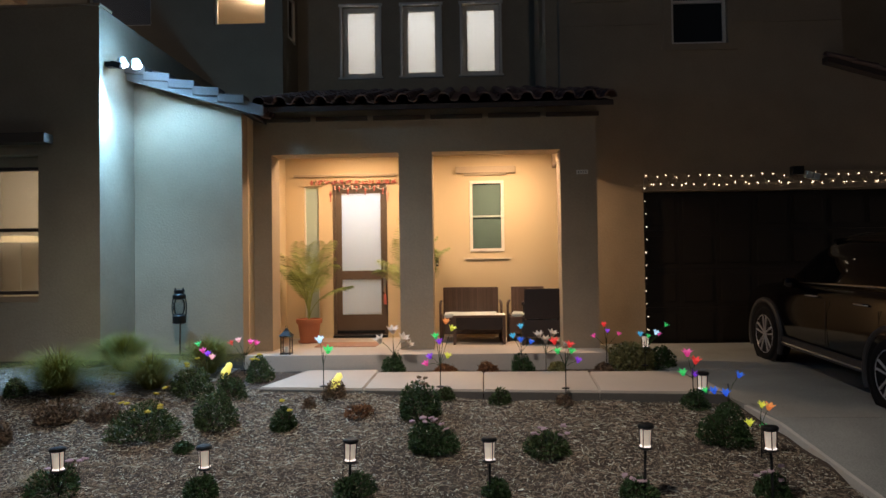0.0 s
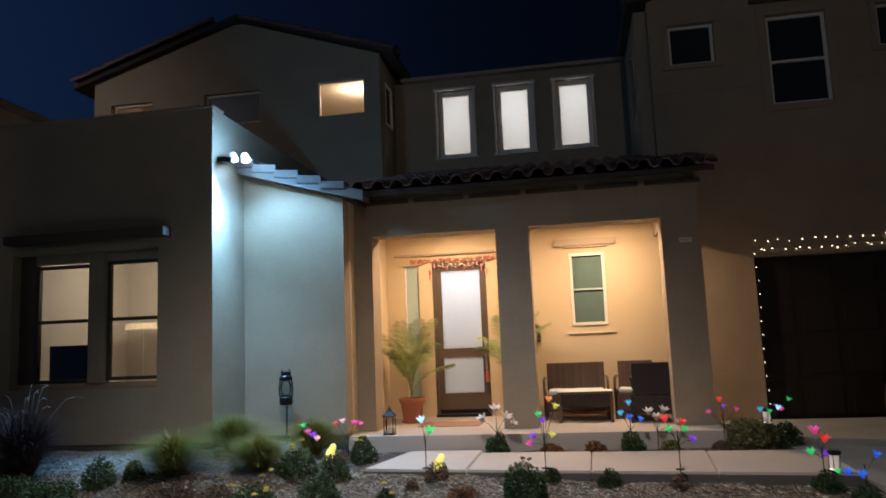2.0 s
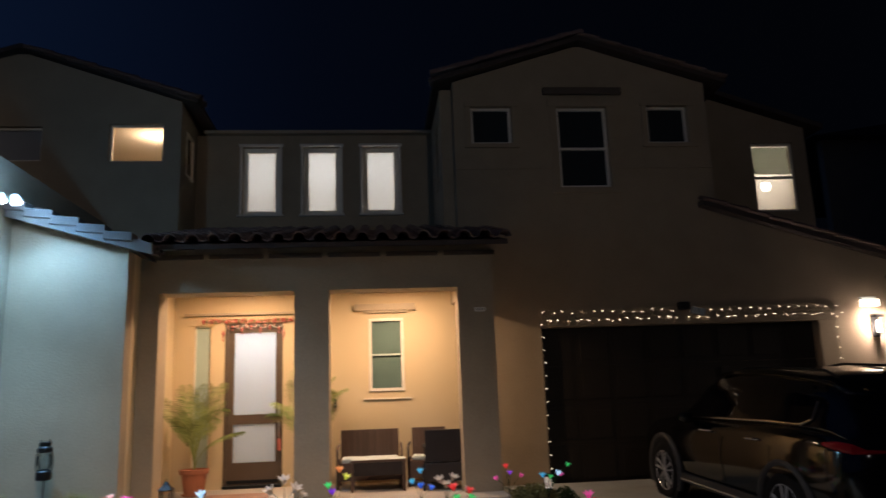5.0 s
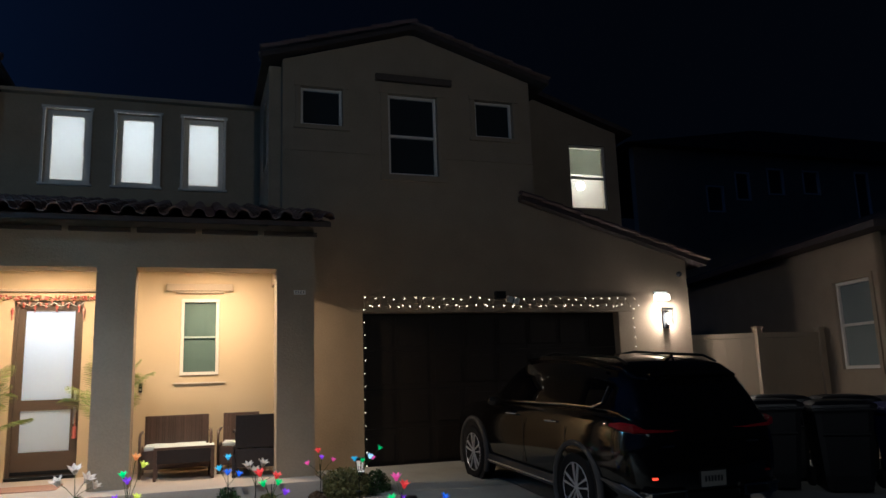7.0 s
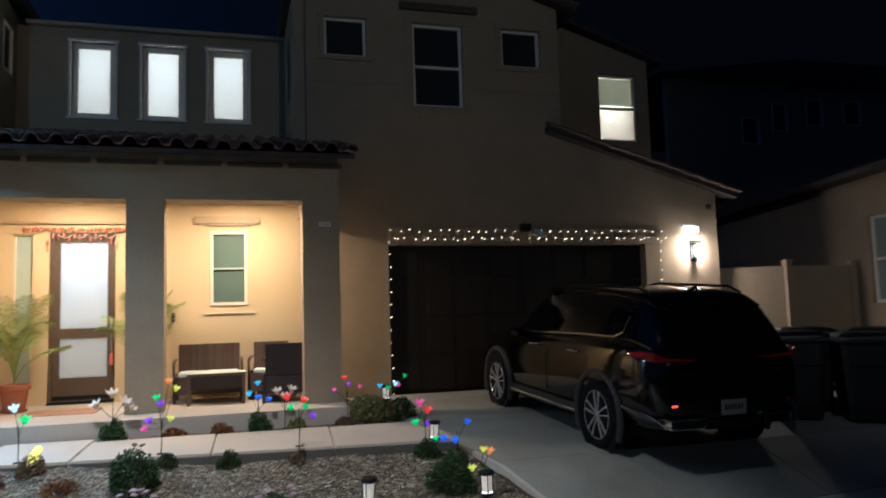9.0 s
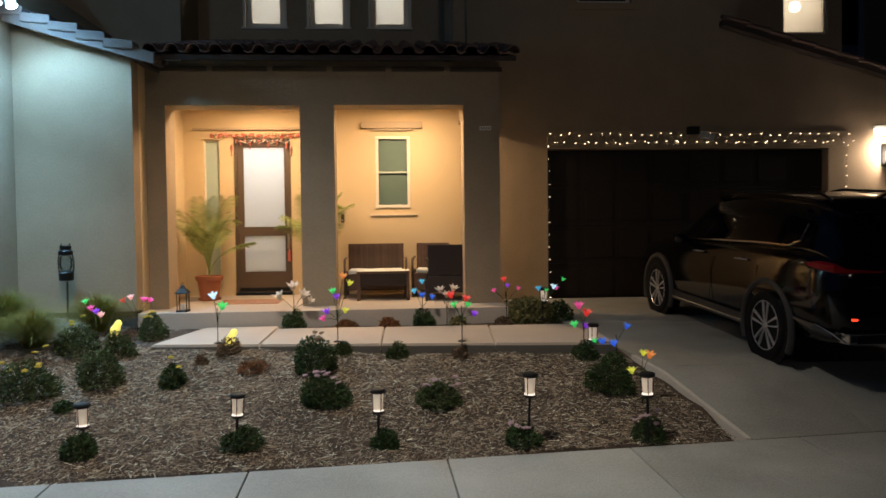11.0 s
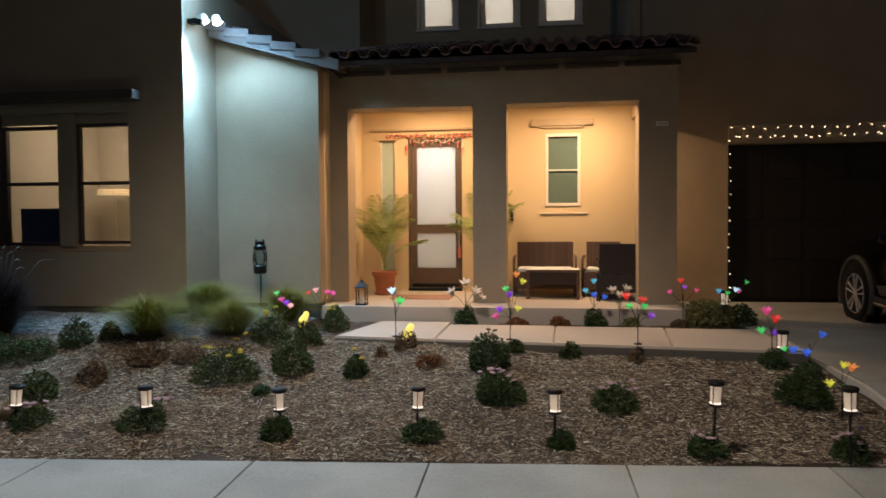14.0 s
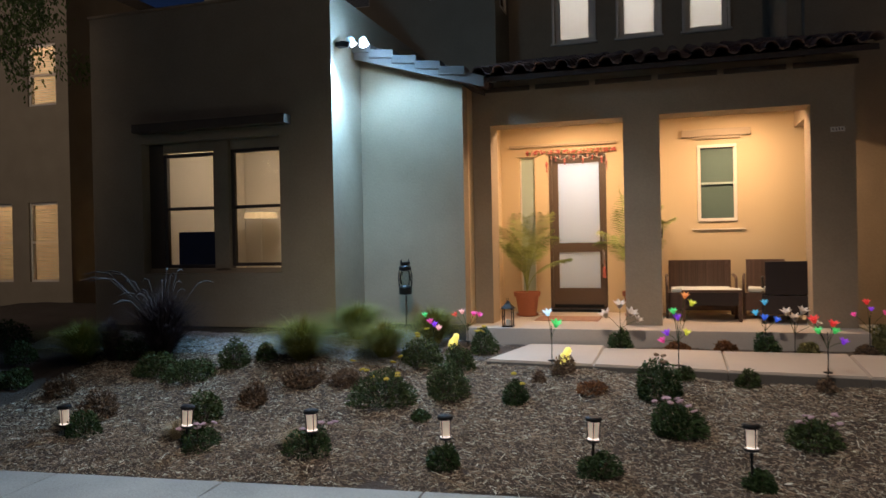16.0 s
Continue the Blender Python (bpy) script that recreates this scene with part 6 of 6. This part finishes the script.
# ---- neighbouring houses and fence ----
def sash(parent, x0, x1, z0, z1, y):
    """A pale sash window in the x-z plane, as a part of a house."""
    fr = bmesh.new()
    w, mid = 0.07, (z0 + z1) / 2
    for b in ((x0, x0 + w, z0, z1), (x1 - w, x1, z0, z1), (x0 + w, x1 - w, z0, z0 + w), (x0 + w, x1 - w, z1 - w, z1), (x0 + w, x1 - w, mid - 0.03, mid + 0.03)):
        box(fr, b[0] + 0.003, b[1] - 0.003, y - 0.03, y + 0.05, b[2] + 0.003, b[3] - 0.003, bevel=0.005)
    wo = part("window", fr, VINYL, parent, "white vinyl sash frame")
    part("pane", B(x0 + w, x1 - w, y + 0.012, y + 0.045, z0 + w, z1 - w), BLIND_GLASS, wo, "glass over a grey closed blind")
    return wo


# its side wall looks towards the driveway; +x runs along that wall towards the street
nr = thing("house", pose(12.64, 11.83, 0, 0, 0, -103), "dim tan stucco neighbour house with white framed windows", "house")
part("wall", wallmesh(bmesh.new(), -12, 1.97, 0.0, 4.30, [(0.43, 1.52, 1.80, 3.49)], 0, 0.24), STUCCO, nr)
for a, b, c, e in ((0.33, 0.428, 1.72, 3.57), (1.522, 1.62, 1.72, 3.57), (0.33, 1.62, 3.492, 3.57), (0.33, 1.62, 1.70, 1.798)):
    part("outer_trim", B(a, b, -0.03, -0.002, c, e, bevel=0.006), STUCCO, nr)
sash(nr, 0.43, 1.52, 1.80, 3.49, 0.06)
front = bmesh.new()
wallmesh(front, 0.0, 11.0, 0.0, 4.30, [(0.55, 1.55, 1.80, 3.49)], -1.97, -1.75)
front.transform(Matrix(((0, -1, 0, 0), (1, 0, 0, 0), (0, 0, 1, 0), (0, 0, 0, 1))))
part("front_wall", front, STUCCO, nr)
bm = bmesh.new()
lo = [bm.verts.new(v) for v in ((-12, -0.42, 4.26), (2.4, -0.42, 4.26), (2.4, 11.4, 4.26), (-12, 11.4, 4.26))]
mi = [bm.verts.new(v.co + Vector((0, 0, 0.12))) for v in lo]
hi = [bm.verts.new(v) for v in ((-7, 5.4, 6.2), (-3.0, 5.3, 6.2), (-3.0, 5.6, 6.2), (-7, 5.6, 6.2))]
part("roof", skin(bm, [lo, mi, hi]), TILE_FLAT, nr)
fence = thing("fence", pose(0, 0, 0), "almond vinyl panel fence with capped posts", "fence")
for x, y, z in ((10.85, 11.75, 2.64), (12.44, 11.82, 2.62)):
    post = part("post", B(x - 0.065, x + 0.065, y - 0.065, y + 0.065, 0.2, z, bevel=0.006), FENCE, fence)
    part("post_cap", B(x - 0.08, x + 0.08, y - 0.08, y + 0.08, z + 0.001, z + 0.04, bevel=0.01), FENCE, post)
for x0, y0, x1, y1, z in ((9.53, 12.35, 10.785, 11.78, 2.56), (10.918, 11.755, 12.372, 11.815, 2.56)):
    L, m = math.hypot(x1 - x0, y1 - y0), pose(x0, y0, 0, 0, 0, math.degrees(math.atan2(y1 - y0, x1 - x0)))
    n = round(L / 0.28)
    for k in range(n):
        part("slat", B(L * k / n + 0.001, L * (k + 1) / n - 0.001, -0.015, 0.015, 0.32, z - 0.102, m=m), FENCE, fence)
    part("rail", B(0, L, -0.03, 0.03, z - 0.10, z, bevel=0.006, m=m), FENCE, fence)
    part("rail", B(0, L, -0.03, 0.03, 0.24, 0.318, bevel=0.006, m=m), FENCE, fence)
far = thing("house", pose(0, 0, 0), "dark two-storey house far behind the fence", "house")
FAR = [(19.75, 20.6, 8.1, 9.2), (21.2, 21.95, 8.65, 9.85), (22.85, 23.7, 8.95, 10.1), (24.7, 25.6, 9.05, 10.1), (27.55, 28.35, 7.95, 10.2)]
part("wall", wallmesh(bmesh.new(), 16.5, 40, 0, 10.75, FAR, 24, 24.3), STUCCO, far)
part("roof", prism(bmesh.new(), [(15.9, 10.6), (41, 10.6), (34, 11.5), (22, 11.5)], 23.5, 36), TILE_FLAT, far)
for x0, x1, z0, z1 in FAR:
    fr = bmesh.new()
    for b in ((x0, x0 + 0.07, z0, z1), (x1 - 0.07, x1, z0, z1), (x0 + 0.07, x1 - 0.07, z0, z0 + 0.07), (x0 + 0.07, x1 - 0.07, z1 - 0.07, z1)):
        box(fr, b[0] + 0.004, b[1] - 0.004, 23.97, 24.08, b[2] + 0.004, b[3] - 0.004)
    wo = part("window", fr, VINYL, far)
    part("pane", B(x0 + 0.07, x1 - 0.07, 24.1, 24.14, z0 + 0.07, z1 - 0.07), ROOM_DARK, wo)
nl = thing("house", pose(0, 0, 0), "dim tan two-storey neighbour house with lit windows", "house")
LWN = [(-14.80, -13.93, 1.07, 2.96), (-16.6, -15.3, 1.07, 2.96), (-14.75, -13.90, 5.25, 6.72)]
part("wall", wallmesh(bmesh.new(), -30, -13.55, 0.2, 8.2, LWN, 14.0, 14.25), STUCCO_GREY, nl)
part("wall", B(-13.80, -13.552, 14.252, 24, 0.2, 8.2), STUCCO_GREY, nl)
part("set_back_wall", wallmesh(bmesh.new(), -13.5, -9.2, 0.2, 6.5, [(-13.3, -12.75, 1.05, 2.95)], 15.0, 15.2), STUCCO_GREY, nl)
part("roof", prism(bmesh.new(), [(-31, 8.15), (-13.0, 8.15), (-22, 11)], 13.6, 24), TILE_FLAT, nl)
for x0, x1, z0, z1 in LWN + [(-13.3, -12.75, 1.05, 2.95)]:
    yy = 15.05 if x0 == -13.3 else 14.05
    w_ = bmesh.new()
    for b in ((x0 + 0.003, x0 + 0.06, z0, z1), (x1 - 0.06, x1 - 0.003, z0, z1), (x0 + 0.06, x1 - 0.06, z0, z0 + 0.06), (x0 + 0.06, x1 - 0.06, z1 - 0.06, z1), (x0 + 0.06, x1 - 0.06, (z0 + z1) / 2 - 0.03, (z0 + z1) / 2 + 0.03)):
        box(w_, b[0], b[1], yy, yy + 0.06, b[2] + 0.003, b[3] - 0.003)
    wo = part("window", w_, VINYL, nl)
    part("curtain", B(x0 + 0.06, x1 - 0.06, yy + 0.10, yy + 0.105, z0 + 0.06, z1 - 0.06), FROST_WARM, wo, "pale sheer lit from behind")
    sl = B(x0 + 0.065, x1 - 0.065, -0.012, 0.012, -0.0015, 0.0015)
    slat_me = bpy.data.meshes.new("blind_slat")
    sl.to_mesh(slat_me)
    sl.free()
    slat_me.materials.append(CUSHION)
    for k in range(int((z1 - z0 - 0.16) / 0.06)):
        shared("blind_slat", slat_me, wo, pose(0, yy + 0.083, z0 + 0.10 + 0.06 * k, -28))
part("room_back", B(-17, -9.2, 17.0, 17.1, 0.2, 8.0), WHITE_WALL, nl)
part("room_side", B(-17.1, -17.002, 14.26, 17.0, 0.2, 8.0), WHITE_WALL, nl)
post2 = thing("porch_post", pose(-12.55, 14.2, 0.3), "pale square post beside the neighbour house", "post")
part("shaft", B(-0.08, 0.08, -0.08, 0.08, 0, 2.4, bevel=0.01), FENCE, post2)

# slender tree before the neighbour house
tree = thing("tree", pose(-9.75, 8.3, grade(-9.75, 8.3)), "slender young tree with sparse drooping leaves", "tree")
r = random.Random(21)
trunk = [(0, 0, -0.1), (0.03, 0.02, 1.2), (-0.05, 0.05, 2.4), (-0.02, 0.02, 3.9), (0.05, 0, 5.6)]
part("trunk", tube(bmesh.new(), trunk, [0.045, 0.036, 0.028, 0.018, 0.006], 8), STEM, tree)
tips = []
for k in range(30):
    h = 3.85 + 1.7 * k / 29
    a = k * 2.4
    L = r.uniform(0.7, 1.75) * (1.1 - 0.2 * (h - 3.5))
    p = [Vector((0, 0, h)), Vector((math.cos(a) * L * 0.5, math.sin(a) * L * 0.5, h + 0.30)), Vector((math.cos(a) * L, math.sin(a) * L, h + 0.25 - r.uniform(0, 0.5)))]
    part("limb", tube(bmesh.new(), p, [0.010, 0.006, 0.002], 5), STEM, tree)
    tips += [p[1].lerp(p[2], q) for q in (0.0, 0.4, 0.75, 1.0)]
vs, fs = [], []
for c in tips:
    for j in range(52):
        q = c + Vector((r.gauss(0, 0.11), r.gauss(0, 0.11), r.gauss(-0.08, 0.14)))
        d = Vector((r.gauss(0, 0.5), r.gauss(0, 0.5), -1)).normalized() * r.uniform(0.05, 0.10)
        w = d.orthogonal().normalized() * 0.013
        b = len(vs)
        vs += [tuple(q), tuple(q + d * 0.5 + w), tuple(q + d), tuple(q + d * 0.5 - w)]
        fs.append((b, b + 1, b + 2, b + 3))
raw("crown", vs, fs, LEAF_TREE, tree)

# ---- bark mulch ----
def mulch(name, n, x0, x1, y0, y1, label, seed, material=None, big=1.0):
    r = np.random.default_rng(seed)
    x, y = r.uniform(x0, x1, n), r.uniform(y0, y1, n)
    keep = (x < bed_edge(y) - 0.03) & (y > 5.445 + 0.093 * x) & ~((x > -2.2) & (y > walk_front(x) - 0.02) & (y < 9.34)) & ~((x > -2.82) & (x < 2.05) & (y > 9.6)) & ~((x < -4.28) & (y > 8.68)) & ~((x < -2.8) & (y > 9.62))
    x, y = x[keep], y[keep]
    n = len(x)
    z = np.array([grade(a, b) + lump(a, b) for a, b in zip(x, y)]) + r.uniform(0.0, 0.012, n)
    a, L, w = r.uniform(0, np.pi, n), (0.005 + 0.042 * r.random(n) ** 3.2) * big, r.uniform(0.0014, 0.0055, n)
    tz, roll = r.normal(0, 0.22, n), r.normal(0, 0.4, n)
    d = np.stack([np.cos(a), np.sin(a), tz], 1) * L[:, None]
    s = np.stack([-np.sin(a), np.cos(a), roll], 1) * w[:, None]
    c = np.stack([x, y, z], 1)
    up = np.array([0, 0, 0.006])
    v = np.stack([c - d - s, c + d - s * 0.6, c + d + s * 0.6, c - d + s, c + up], 1).reshape(-1, 3)
    f = [q for i in range(n) for q in ((5 * i, 5 * i + 1, 5 * i + 4), (5 * i + 1, 5 * i + 2, 5 * i + 4), (5 * i + 2, 5 * i + 3, 5 * i + 4), (5 * i + 3, 5 * i, 5 * i + 4))]
    return tagged(raw(name, v.tolist(), f, material or CHIP), label, "mulch", kind="stuff")


mulch("bark_mulch", 118000, -7.0, 3.4, 4.75, 8.4, "brown and grey bark chips spread over the bed", 1)
mulch("bark_mulch", 14000, -9.0, 3.1, 8.4, 11.5, "brown bark chips near the house walls", 2)
mulch("fine_grit", 52000, -8.4, -2.9, 7.75, 9.6, "pale grey grit over the bare soil by the wall", 6, GRIT, 1.5)
mulch("wood_chips", 21000, -7.0, 3.4, 4.75, 8.4, "scattered pale wood chips on the bark mulch", 3, CHIP_PALE, 1.1)
